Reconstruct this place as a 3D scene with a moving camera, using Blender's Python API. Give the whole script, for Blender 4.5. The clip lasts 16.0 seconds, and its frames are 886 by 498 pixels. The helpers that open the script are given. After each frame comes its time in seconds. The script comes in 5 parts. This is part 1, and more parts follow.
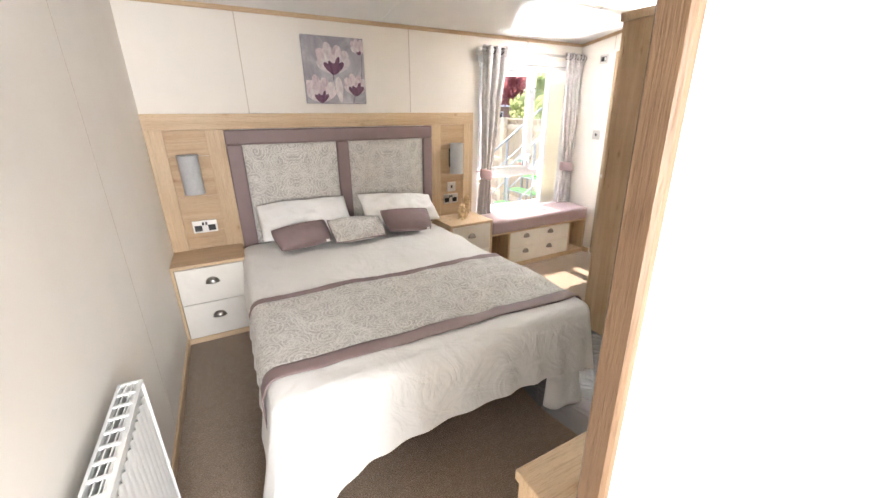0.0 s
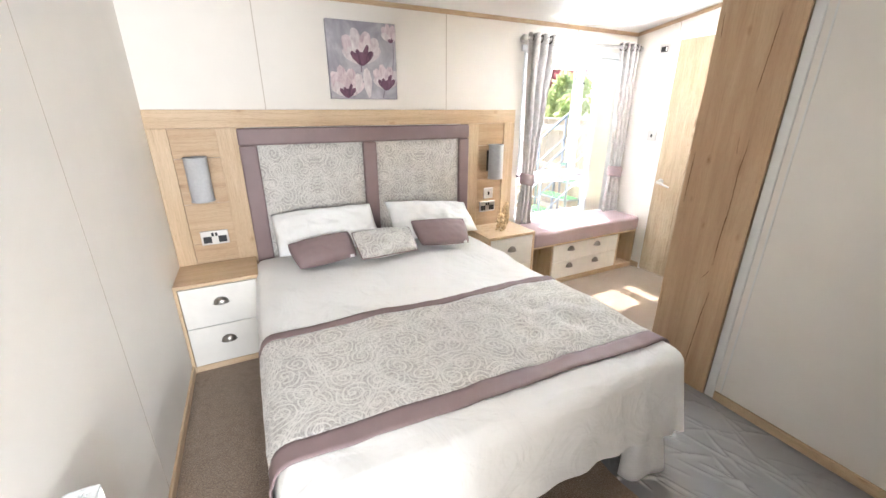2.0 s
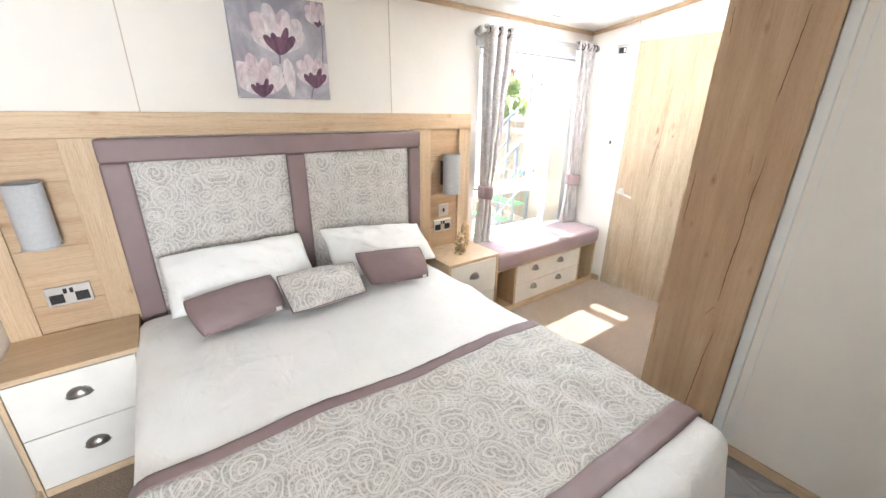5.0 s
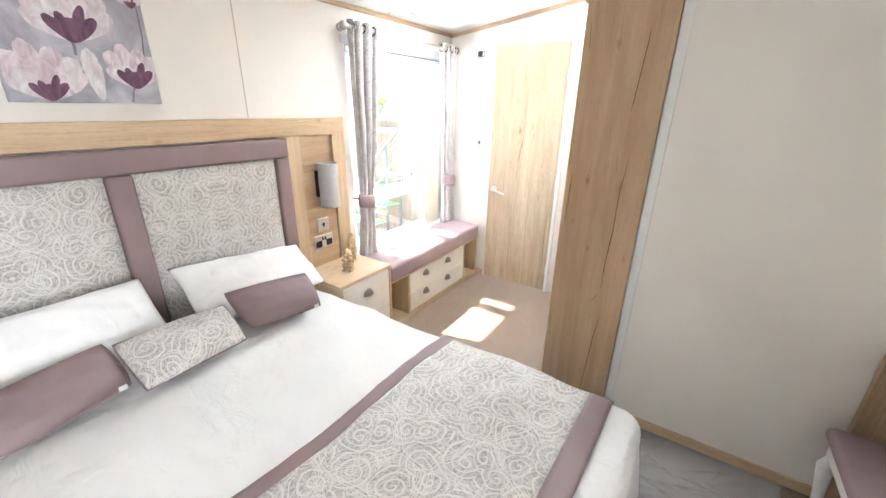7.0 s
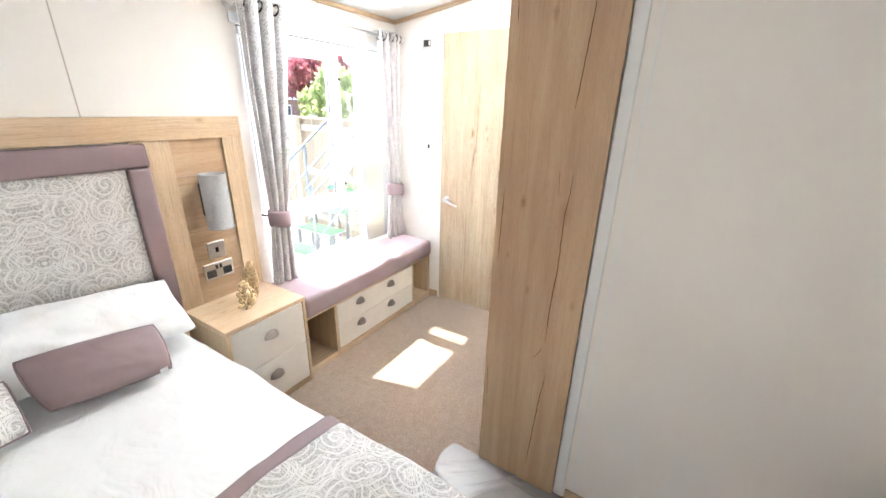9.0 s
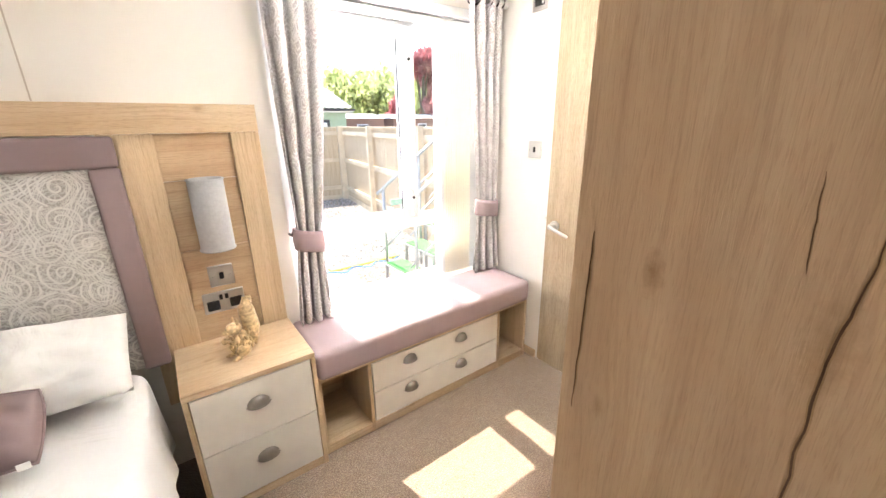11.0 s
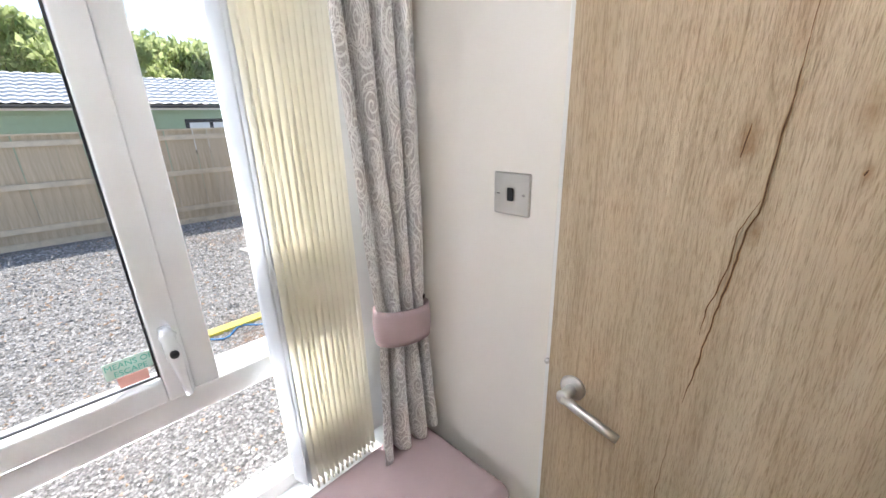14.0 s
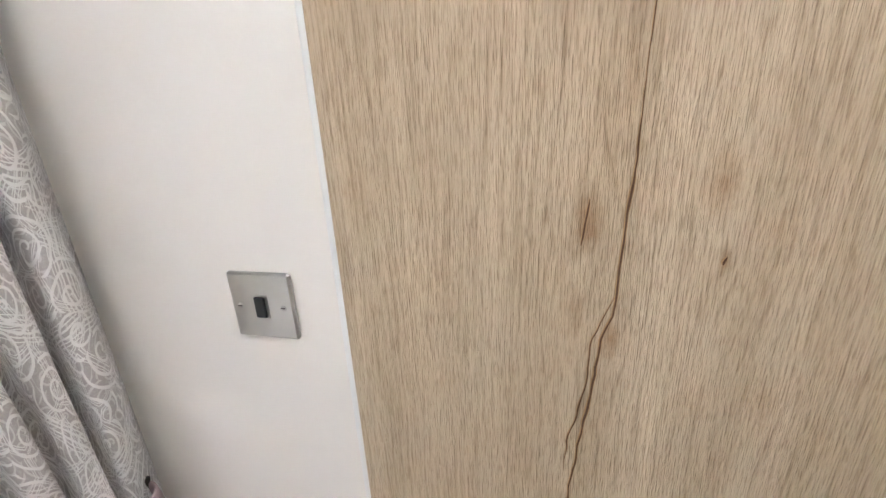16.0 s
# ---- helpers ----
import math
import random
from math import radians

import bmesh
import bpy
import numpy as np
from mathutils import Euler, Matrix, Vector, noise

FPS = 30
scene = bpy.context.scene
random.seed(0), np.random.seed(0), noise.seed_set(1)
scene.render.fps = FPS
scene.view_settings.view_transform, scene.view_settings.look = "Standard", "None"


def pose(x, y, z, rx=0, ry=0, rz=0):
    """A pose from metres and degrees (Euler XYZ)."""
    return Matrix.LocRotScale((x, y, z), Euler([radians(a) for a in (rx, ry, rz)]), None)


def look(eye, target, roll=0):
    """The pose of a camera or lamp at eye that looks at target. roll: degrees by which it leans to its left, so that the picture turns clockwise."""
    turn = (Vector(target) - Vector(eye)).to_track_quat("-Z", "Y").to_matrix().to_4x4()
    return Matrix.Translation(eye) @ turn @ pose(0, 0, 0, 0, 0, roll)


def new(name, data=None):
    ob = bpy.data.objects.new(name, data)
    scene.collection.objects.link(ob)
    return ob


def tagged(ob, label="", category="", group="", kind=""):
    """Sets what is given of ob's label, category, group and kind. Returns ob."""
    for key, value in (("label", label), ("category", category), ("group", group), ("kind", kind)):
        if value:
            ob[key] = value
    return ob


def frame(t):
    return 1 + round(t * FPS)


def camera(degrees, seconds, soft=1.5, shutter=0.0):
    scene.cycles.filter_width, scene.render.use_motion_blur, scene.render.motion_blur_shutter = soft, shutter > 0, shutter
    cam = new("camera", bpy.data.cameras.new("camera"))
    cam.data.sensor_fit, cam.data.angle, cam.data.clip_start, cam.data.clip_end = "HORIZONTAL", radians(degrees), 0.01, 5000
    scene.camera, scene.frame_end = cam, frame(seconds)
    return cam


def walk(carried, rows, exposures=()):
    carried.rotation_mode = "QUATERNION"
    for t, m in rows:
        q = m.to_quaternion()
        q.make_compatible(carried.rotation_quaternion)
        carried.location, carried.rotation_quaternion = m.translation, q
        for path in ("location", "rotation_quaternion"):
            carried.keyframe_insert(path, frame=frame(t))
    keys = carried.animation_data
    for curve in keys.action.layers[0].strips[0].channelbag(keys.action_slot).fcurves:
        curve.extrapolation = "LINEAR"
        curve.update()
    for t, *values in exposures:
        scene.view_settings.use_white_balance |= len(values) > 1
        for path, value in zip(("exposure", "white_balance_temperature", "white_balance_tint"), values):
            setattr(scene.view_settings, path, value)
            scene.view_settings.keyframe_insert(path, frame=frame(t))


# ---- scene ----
cam = camera(98.3, 16.0)
PATH = [
    (0, (0.411, 0.016, 1.435), (1.324, 1.66, 0.755), -0.1),
    (0.5, (0.385, 0.14, 1.435), (1.23, 1.821, 0.756), 0.1),
    (1, (0.37, 0.225, 1.437), (1.204, 1.911, 0.757), 0.0),
    (1.5, (0.393, 0.29, 1.426), (1.227, 1.976, 0.745), -0.0),
    (2, (0.463, 0.423, 1.416), (1.302, 2.106, 0.734), 0.0),
    (2.5, (0.534, 0.507, 1.418), (1.38, 2.187, 0.736), 0.0),
    (3, (0.565, 0.537, 1.415), (1.431, 2.206, 0.733), 0.1),
    (3.5, (0.563, 0.577, 1.431), (1.489, 2.214, 0.75), 0.1),
    (3.7, (0.56, 0.6, 1.43), (1.522, 2.216, 0.75), 0.2),
    (5.8, (0.641, 1.098, 1.472), (1.91, 2.478, 0.774), 0.8),
    (6, (0.625, 1.122, 1.477), (1.951, 2.447, 0.779), 0.7),
    (6.5, (0.609, 1.154, 1.495), (2.087, 2.305, 0.795), 0.9),
    (7, (0.648, 1.125, 1.494), (2.217, 2.147, 0.793), 1.0),
    (7.5, (0.745, 1.055, 1.484), (2.34, 2.039, 0.787), 0.9),
    (8, (0.864, 1.016, 1.484), (2.463, 1.993, 0.784), 0.9),
    (8.5, (1.029, 1.054, 1.483), (2.638, 2.018, 0.788), 0.9),
    (8.7, (1.102, 1.072, 1.484), (2.715, 2.029, 0.789), 1.1),
    (10.8, (1.987, 1.297, 1.386), (3.129, 2.8, 0.724), 0.4),
    (11, (2.031, 1.354, 1.343), (3.157, 2.884, 0.719), -0.8),
    (11.5, (2.166, 1.531, 1.343), (3.176, 3.139, 0.714), -0.5),
    (12, (2.259, 1.748, 1.351), (3.191, 3.399, 0.714), -0.5),
    (12.5, (2.419, 1.911, 1.363), (3.348, 3.554, 0.699), -0.7),
    (13, (2.648, 2.048, 1.355), (3.683, 3.625, 0.691), -0.9),
    (13.5, (2.836, 2.159, 1.342), (4.017, 3.633, 0.687), -1.1),
    (14, (2.995, 2.283, 1.355), (4.341, 3.613, 0.708), -1.6),
    (14.5, (3.116, 2.347, 1.379), (4.632, 3.483, 0.736), -2.0),
    (15, (3.213, 2.388, 1.387), (4.838, 3.382, 0.778), -1.8),
    (15.5, (3.268, 2.435, 1.394), (5.046, 3.161, 0.835), -1.9),
    (16, (3.281, 2.404, 1.406), (5.126, 2.862, 0.784), -2.8),
]
EXPOSURES = [(0.0, 1.78, 6900, 12), (0.6, 2.05, 6600, 11), (5.8, 2.18, 6300, 9), (8.7, 2.28, 6150, 9), (11.0, 2.05, 7000, 12), (12.0, 1.68, 6850, 11), (13.0, 1.3, 6500, 10), (14.0, 0.88, 6400, 10), (15.0, 0.9, 6200, 10), (15.5, 1.02, 6850, 15), (16.0, 0.98, 6300, 10)]
walk(cam, [(t, look(eye, target, roll)) for t, eye, target, roll in PATH], EXPOSURES)


# ---- world, sun, large lights ----
SUN_EL = radians(60)
world = bpy.data.worlds.new("sky_world")
scene.world = world
world.use_nodes = True
wn = world.node_tree.nodes
sky = wn.new("ShaderNodeTexSky")
sky.sky_type, sky.sun_disc, sky.sun_elevation, sky.sun_rotation = "NISHITA", False, SUN_EL, 0.0
world.node_tree.links.new(sky.outputs[0], wn["Background"].inputs[0])
wn["Background"].inputs[1].default_value = 0.15

sun = new("sun", bpy.data.lights.new("sun", "SUN"))
sun.data.energy, sun.data.angle, sun.data.color = 4.2, radians(0.5), (1.0, 0.95, 0.88)
sun.matrix_world = look((0, 10 * math.cos(SUN_EL), 10 * math.sin(SUN_EL)), (0, 0, 0))


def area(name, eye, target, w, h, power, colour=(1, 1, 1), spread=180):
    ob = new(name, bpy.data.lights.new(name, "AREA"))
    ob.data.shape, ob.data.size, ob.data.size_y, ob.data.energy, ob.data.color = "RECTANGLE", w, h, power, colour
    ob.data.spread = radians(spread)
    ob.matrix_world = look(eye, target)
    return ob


# Added lamp hidden below the sill; stands in for daylight bounced off gravel.
area("window_fill_lamp", (2.9, 3.95, -0.445), (2.87, 3.1, 0.9), 0.7, 0.2, 36, (0.92, 0.955, 1.0), 28)
area("hall_daylight", (0.57, -1.39, 1.2), (0.8, 1.0, 0.95), 0.9, 0.8, 36, (0.90, 0.95, 1.0))


# ---- materials ----
def mat(name, rough=0.5, metal=0.0, colour=(0.8, 0.8, 0.8)):
    m = bpy.data.materials.new(name)
    m.use_nodes = True
    b = m.node_tree.nodes["Principled BSDF"]
    b.inputs["Base Color"].default_value = (*colour, 1)
    b.inputs["Roughness"].default_value = rough
    b.inputs["Metallic"].default_value = metal
    return m, m.node_tree, b


def node(nt, kind, **kw):
    n = nt.nodes.new(kind)
    for k, v in kw.items():
        if k in n.inputs:
            n.inputs[k].default_value = v
    return n


def coords(nt, which="UV", scale=(1, 1, 1), rot=(0, 0, 0)):
    tc = nt.nodes.new("ShaderNodeTexCoord")
    mp = nt.nodes.new("ShaderNodeMapping")
    mp.inputs["Scale"].default_value = scale
    mp.inputs["Rotation"].default_value = rot
    nt.links.new(tc.outputs[which], mp.inputs[0])
    return mp.outputs[0]


def noise_tex(nt, vec, scale, detail=4, rough=0.55, distort=0.0):
    n = nt.nodes.new("ShaderNodeTexNoise")
    n.inputs["Scale"].default_value, n.inputs["Detail"].default_value = scale, detail
    n.inputs["Roughness"].default_value, n.inputs["Distortion"].default_value = rough, distort
    if vec is not None:
        nt.links.new(vec, n.inputs["Vector"])
    return n.outputs[0]


def ramp(nt, fac, stops):
    r = nt.nodes.new("ShaderNodeValToRGB")
    els = r.color_ramp.elements
    while len(els) < len(stops):
        els.new(0.5)
    for e, (p, c) in zip(els, stops):
        e.position, e.color = p, (*c, 1) if len(c) == 3 else c
    nt.links.new(fac, r.inputs[0])
    return r.outputs[0]


def mix(nt, fac, a, b, kind="MIX"):
    m = nt.nodes.new("ShaderNodeMix")
    m.data_type, m.blend_type = "RGBA", kind
    for sock, v in ((0, fac), (6, a), (7, b)):
        if isinstance(v, bpy.types.NodeSocket):
            nt.links.new(v, m.inputs[sock])
        elif sock == 0:
            m.inputs[0].default_value = v
        else:
            m.inputs[sock].default_value = (*v, 1)
    return m.outputs[2]


def math_n(nt, op, a, b=None, c=None):
    m = nt.nodes.new("ShaderNodeMath")
    m.operation = op
    for i, v in enumerate((a, b, c)):
        if v is None:
            continue
        if isinstance(v, bpy.types.NodeSocket):
            nt.links.new(v, m.inputs[i])
        else:
            m.inputs[i].default_value = v
    return m.outputs[0]


def bump(nt, b, height, strength=0.2, dist=0.01):
    n = nt.nodes.new("ShaderNodeBump")
    n.inputs["Strength"].default_value, n.inputs["Distance"].default_value = strength, dist
    nt.links.new(height, n.inputs["Height"])
    nt.links.new(n.outputs[0], b.inputs["Normal"])


def oak(name, light, dark, rough=0.45, knots=1.0, marks=(), calm=False):
    """Oak-effect board; the grain runs along V and bends round the marks (u, v, radius, depth of the brown)."""
    m, nt, b = mat(name, rough)
    v = coords(nt, "UV", (1, 1, 1))
    stretched = coords(nt, "UV", (14, 0.6, 1))
    fine = coords(nt, "UV", (300, 9, 1))
    broad = noise_tex(nt, stretched, 1.0, 5, 0.6, 0.9)
    warp = nt.nodes.new("ShaderNodeTexNoise")
    warp.inputs["Scale"].default_value, warp.inputs["Detail"].default_value = 1.0, 2
    nt.links.new(coords(nt, "UV", (5, 2.2, 1)), warp.inputs["Vector"])
    bend = nt.nodes.new("ShaderNodeVectorMath")
    bend.operation = "MULTIPLY_ADD"
    bend.inputs[1].default_value = (9, 0, 0)
    nt.links.new(warp.outputs["Color"], bend.inputs[0])
    flow, smudge = coords(nt, "UV"), None
    for mu, mv, rad, deep in marks:
        off = nt.nodes.new("ShaderNodeVectorMath")
        off.operation = "SUBTRACT"
        off.inputs[1].default_value = (mu, mv, 0)
        nt.links.new(v, off.inputs[0])
        flat = nt.nodes.new("ShaderNodeVectorMath")
        flat.operation = "MULTIPLY"
        flat.inputs[1].default_value = (1.0, 0.42, 0)
        nt.links.new(off.outputs[0], flat.inputs[0])
        ln = nt.nodes.new("ShaderNodeVectorMath")
        ln.operation = "LENGTH"
        nt.links.new(flat.outputs[0], ln.inputs[0])
        d2 = math_n(nt, "MULTIPLY", math_n(nt, "POWER", ln.outputs["Value"], 2.0), -1 / (9 * rad * rad))
        push = nt.nodes.new("ShaderNodeVectorMath")
        push.operation = "MULTIPLY"
        cx = nt.nodes.new("ShaderNodeCombineXYZ")
        nt.links.new(math_n(nt, "MULTIPLY", math_n(nt, "EXPONENT", d2), -0.75), cx.inputs[0])
        nt.links.new(off.outputs[0], push.inputs[0])
        nt.links.new(cx.outputs[0], push.inputs[1])
        go = nt.nodes.new("ShaderNodeVectorMath")
        nt.links.new(flow, go.inputs[0])
        nt.links.new(push.outputs[0], go.inputs[1])
        flow = go.outputs[0]
        ragged = math_n(nt, "MULTIPLY_ADD", noise_tex(nt, v, 90, 3, 0.7), rad * 1.6, math_n(nt, "SUBTRACT", ln.outputs["Value"], rad * 0.8))
        spot = math_n(nt, "MULTIPLY", math_n(nt, "SUBTRACT", 1.0, math_n(nt, "SMOOTH_MAX", math_n(nt, "DIVIDE", ragged, rad * 1.25), 0.0, 0.1)), deep)
        spot = math_n(nt, "MAXIMUM", spot, 0.0)
        smudge = spot if smudge is None else math_n(nt, "MAXIMUM", smudge, spot)
    grain_map = nt.nodes.new("ShaderNodeMapping")
    grain_map.inputs["Scale"].default_value = (230, 5.0, 1) if marks and not calm else (210, 2.6, 1)
    nt.links.new(flow, grain_map.inputs[0])
    nt.links.new(grain_map.outputs[0], bend.inputs[2])
    lines = noise_tex(nt, bend.outputs[0], 1.0, 3, 0.6, 0.2)
    grain = math_n(nt, "MULTIPLY_ADD", noise_tex(nt, fine, 1.0, 3, 0.65, 0.6), 0.35, math_n(nt, "MULTIPLY", lines, 0.65))
    pore = noise_tex(nt, coords(nt, "UV", (800, 36, 1)), 1.0, 2, 0.6, 0.4)
    base = ramp(nt, broad, [(0.28, dark), (0.5, [(p + q) / 2 for p, q in zip(light, dark)]), (0.68, light)])
    pores = ramp(nt, grain, [(0.36, (0.60, 0.53, 0.46)), (0.5, (1, 1, 1))])
    col = mix(nt, 0.3 if calm else 0.65 if marks else 0.5, base, pores, "MULTIPLY")
    col = mix(nt, 0.25 if calm else 0.6 if marks else 0.4, col, ramp(nt, pore, [(0.36, (0.55, 0.46, 0.38)), (0.47, (1, 1, 1)), (0.62, (1, 1, 1)), (0.72, (1.0, 1.0, 1.0))]), "MULTIPLY")
    blotch = ramp(nt, noise_tex(nt, coords(nt, "UV", (3.5, 1.1, 1)), 1.3, 3), [(0.35, (0.87, 0.80, 0.74)), (0.6, (1, 1, 1))])
    col = mix(nt, 0.7, col, blotch, "MULTIPLY")
    vor = nt.nodes.new("ShaderNodeTexVoronoi")
    vor.voronoi_dimensions = "2D"
    vor.inputs["Scale"].default_value = 1.0
    nt.links.new(coords(nt, "UV", (3.3, 1.7, 1)), vor.inputs["Vector"])
    kn = ramp(nt, vor.outputs["Distance"], [(0.012, (0.36, 0.22, 0.12)), (0.03, (0.82, 0.72, 0.62)), (0.06, (1, 1, 1))])
    col = mix(nt, 0.8 * knots, col, kn, "MULTIPLY")
    if smudge is not None:
        col = mix(nt, math_n(nt, "MINIMUM", smudge, 1.0), col, (0.27, 0.145, 0.06))
    nt.links.new(col, b.inputs["Base Color"])
    bump(nt, b, math_n(nt, "ADD", grain, pore), 0.9 if marks and not calm else 0.35, 0.003 if marks and not calm else 0.002)
    return m


def fabric_paisley(name, ground, line, scale=1.0, fine=1.0):
    m, nt, b = mat(name, 0.85)
    uv = coords(nt, "UV", (scale, scale, 1))
    wob = nt.nodes.new("ShaderNodeTexNoise")
    wob.inputs["Scale"].default_value = 6
    nt.links.new(uv, wob.inputs["Vector"])
    add = nt.nodes.new("ShaderNodeVectorMath")
    add.operation = "MULTIPLY_ADD"
    nt.links.new(wob.outputs["Color"], add.inputs[0])
    add.inputs[1].default_value = (0.06, 0.06, 0)
    nt.links.new(uv, add.inputs[2])
    lines = None
    for s, k, w in ((7.0, 46.0, 0.15), (14.0, 30.0, 0.14), (31.0, 18.0, 0.14))[:3 if fine > 0.5 else 2]:
        vor = nt.nodes.new("ShaderNodeTexVoronoi")
        vor.voronoi_dimensions = "2D"
        vor.inputs["Scale"].default_value = s
        nt.links.new(add.outputs[0], vor.inputs["Vector"])
        scl = nt.nodes.new("ShaderNodeVectorMath")
        scl.operation = "SCALE"
        scl.inputs["Scale"].default_value = s
        nt.links.new(add.outputs[0], scl.inputs[0])
        sub = nt.nodes.new("ShaderNodeVectorMath")
        sub.operation = "SUBTRACT"
        pos = nt.nodes.new("ShaderNodeVectorMath")
        pos.operation = "SCALE"
        pos.inputs["Scale"].default_value = s
        nt.links.new(vor.outputs["Position"], pos.inputs[0])
        nt.links.new(scl.outputs[0], sub.inputs[0])
        nt.links.new(pos.outputs[0], sub.inputs[1])
        sep = nt.nodes.new("ShaderNodeSeparateXYZ")
        nt.links.new(sub.outputs[0], sep.inputs[0])
        ang = math_n(nt, "ARCTAN2", sep.outputs[1], sep.outputs[0])
        spin = math_n(nt, "SINE", math_n(nt, "MULTIPLY_ADD", vor.outputs["Distance"], k * 0.62, ang))
        l = math_n(nt, "GREATER_THAN", spin, 1 - 2 * w)
        lines = l if lines is None else math_n(nt, "MULTIPLY_ADD", math_n(nt, "SUBTRACT", 1.0, lines), math_n(nt, "MULTIPLY", l, 0.55), lines)
    for s, bands in ((3.6, ((0.030, 0.010), (0.070, 0.006), (0.105, 0.005))), (9.0, ((0.045, 0.012), (0.10, 0.010)))):
        vor = nt.nodes.new("ShaderNodeTexVoronoi")
        vor.voronoi_dimensions, vor.feature = "2D", "DISTANCE_TO_EDGE"
        vor.inputs["Scale"].default_value = s
        nt.links.new(add.outputs[0], vor.inputs["Vector"])
        for at, half in bands:
            l = math_n(nt, "COMPARE", vor.outputs["Distance"], at, half)
            lines = math_n(nt, "MAXIMUM", lines, l)
    fill = math_n(nt, "GREATER_THAN", noise_tex(nt, uv, 95, 2, 0.7, 1.2), 0.54)
    lines = math_n(nt, "MAXIMUM", lines, math_n(nt, "MULTIPLY", fill, 0.42 * fine))
    weave = noise_tex(nt, coords(nt, "UV", (500, 500, 1)), 1.0, 2)
    soft = ramp(nt, noise_tex(nt, uv, 9, 3), [(0.35, (0.85, 0.85, 0.85)), (0.65, (1, 1, 1))])
    col = mix(nt, math_n(nt, "MULTIPLY", lines, 0.95), ground, line)
    col = mix(nt, 0.6, col, soft, "MULTIPLY")
    nt.links.new(col, b.inputs["Base Color"])
    b.inputs["Sheen Weight"].default_value = 0.3
    bump(nt, b, math_n(nt, "MULTIPLY_ADD", lines, 0.5, weave), 0.25, 0.002)
    return m


def plain(name, colour, rough=0.6, metal=0.0, var=0.08, scale=14.0, grain=220.0, bmp=0.08):
    m, nt, b = mat(name, rough, metal, colour)
    v = coords(nt, "Object")
    n1 = noise_tex(nt, v, scale, 4)
    dark = [c * (1 - var) for c in colour]
    lite = [min(1, c * (1 + var)) for c in colour]
    nt.links.new(ramp(nt, n1, [(0.3, dark), (0.7, lite)]), b.inputs["Base Color"])
    bump(nt, b, noise_tex(nt, v, grain, 2), bmp, 0.002)
    return m


OAK = oak("oak_board", (0.68, 0.52, 0.35), (0.55, 0.395, 0.245), 0.45, 0.5)
OAK_RUSTIC = oak("oak_rustic_panel", (0.60, 0.44, 0.285), (0.48, 0.33, 0.20), 0.5, 0.6)
OAK_DOOR = oak("oak_door_veneer", (0.61, 0.49, 0.345), (0.44, 0.338, 0.22), 0.5, 0.0, [(2.357, 1.315, 0.011, 0.8), (2.329, 1.20, 0.008, 0.75), (2.365, 1.23, 0.013, 0.35), (2.256, 1.35, 0.012, 0.55), (2.245, 1.283, 0.005, 0.7), (2.192, 1.14, 0.012, 0.4), (2.330, 1.43, 0.010, 0.3), (2.376, 0.591, 0.006, 0.6), (2.156, 0.806, 0.011, 0.5)])
OAK_PANEL = oak("oak_wardrobe_panel", (0.585, 0.415, 0.26), (0.46, 0.305, 0.18), 0.5, 0.0, [(1.522, 1.192, 0.01, 0.9), (1.562, 1.0, 0.007, 0.5), (1.477, 0.881, 0.008, 0.6), (1.481, 1.732, 0.009, 0.6), (1.384, 1.172, 0.016, 0.6), (1.319, 0.864, 0.008, 0.5)], True)
# Far darker than the other oak: the lining's shade is in this colour.
OAK_JAMB_SHADED = oak("oak_jamb_shaded", (0.17, 0.105, 0.058), (0.12, 0.07, 0.038), 0.5, 0.3)
CRACK = plain("wood_crack", (0.085, 0.04, 0.018), 0.9)
CRACK_EDGE = plain("stained_crack_edge", (0.34, 0.205, 0.10), 0.8, 0, 0.25, 60)
WALL = plain("cream_wall_vinyl", (0.82, 0.775, 0.72), 0.65, 0, 0.02, 3.0, 300, 0.12)
CEIL = plain("ceiling_white", (0.83, 0.83, 0.82), 0.7, 0, 0.02, 4.0, 200, 0.1)
SEAM = plain("seam_strip_cream", (0.52, 0.45, 0.38), 0.6, 0, 0.02)
WHITE = plain("white_satin_paint", (0.80, 0.79, 0.77), 0.4, 0, 0.02)
DRAWER = plain("drawer_front_ivory", (0.78, 0.75, 0.70), 0.4, 0, 0.03)
UPVC = plain("upvc_white", (0.82, 0.83, 0.84), 0.25, 0, 0.02)
SHEET = plain("white_cotton", (0.86, 0.85, 0.84), 0.85, 0, 0.02, 5, 400, 0.15)
nt = SHEET.node_tree
wrinkle = noise_tex(nt, coords(nt, "Object", (1.0, 0.6, 1.0), (0, 0, 0.5)), 6.5, 3, 0.5, 1.6)
crease = math_n(nt, "ABSOLUTE", math_n(nt, "SUBTRACT", noise_tex(nt, coords(nt, "Object", (0.7, 1.2, 1.0), (0, 0, -0.4)), 4.0, 3, 0.55, 2.0), 0.5))
weave = noise_tex(nt, coords(nt, "Object"), 420, 2)
bump(nt, nt.nodes["Principled BSDF"], math_n(nt, "ADD", math_n(nt, "MULTIPLY_ADD", crease, -0.9, wrinkle), math_n(nt, "MULTIPLY", weave, 0.01)), 0.4, 0.03)
MAUVE = plain("mauve_faux_suede", (0.235, 0.165, 0.165), 0.55, 0, 0.06, 6, 300, 0.1)
MAUVE_LIGHT = plain("mauve_vinyl_cushion", (0.36, 0.275, 0.285), 0.8, 0, 0.05, 6, 300, 0.06)
for m in (MAUVE_LIGHT,):
    m.node_tree.nodes["Principled BSDF"].inputs["Specular IOR Level"].default_value = 0.06
STEEL = plain("brushed_steel", (0.60, 0.58, 0.56), 0.36, 1.0, 0.05)
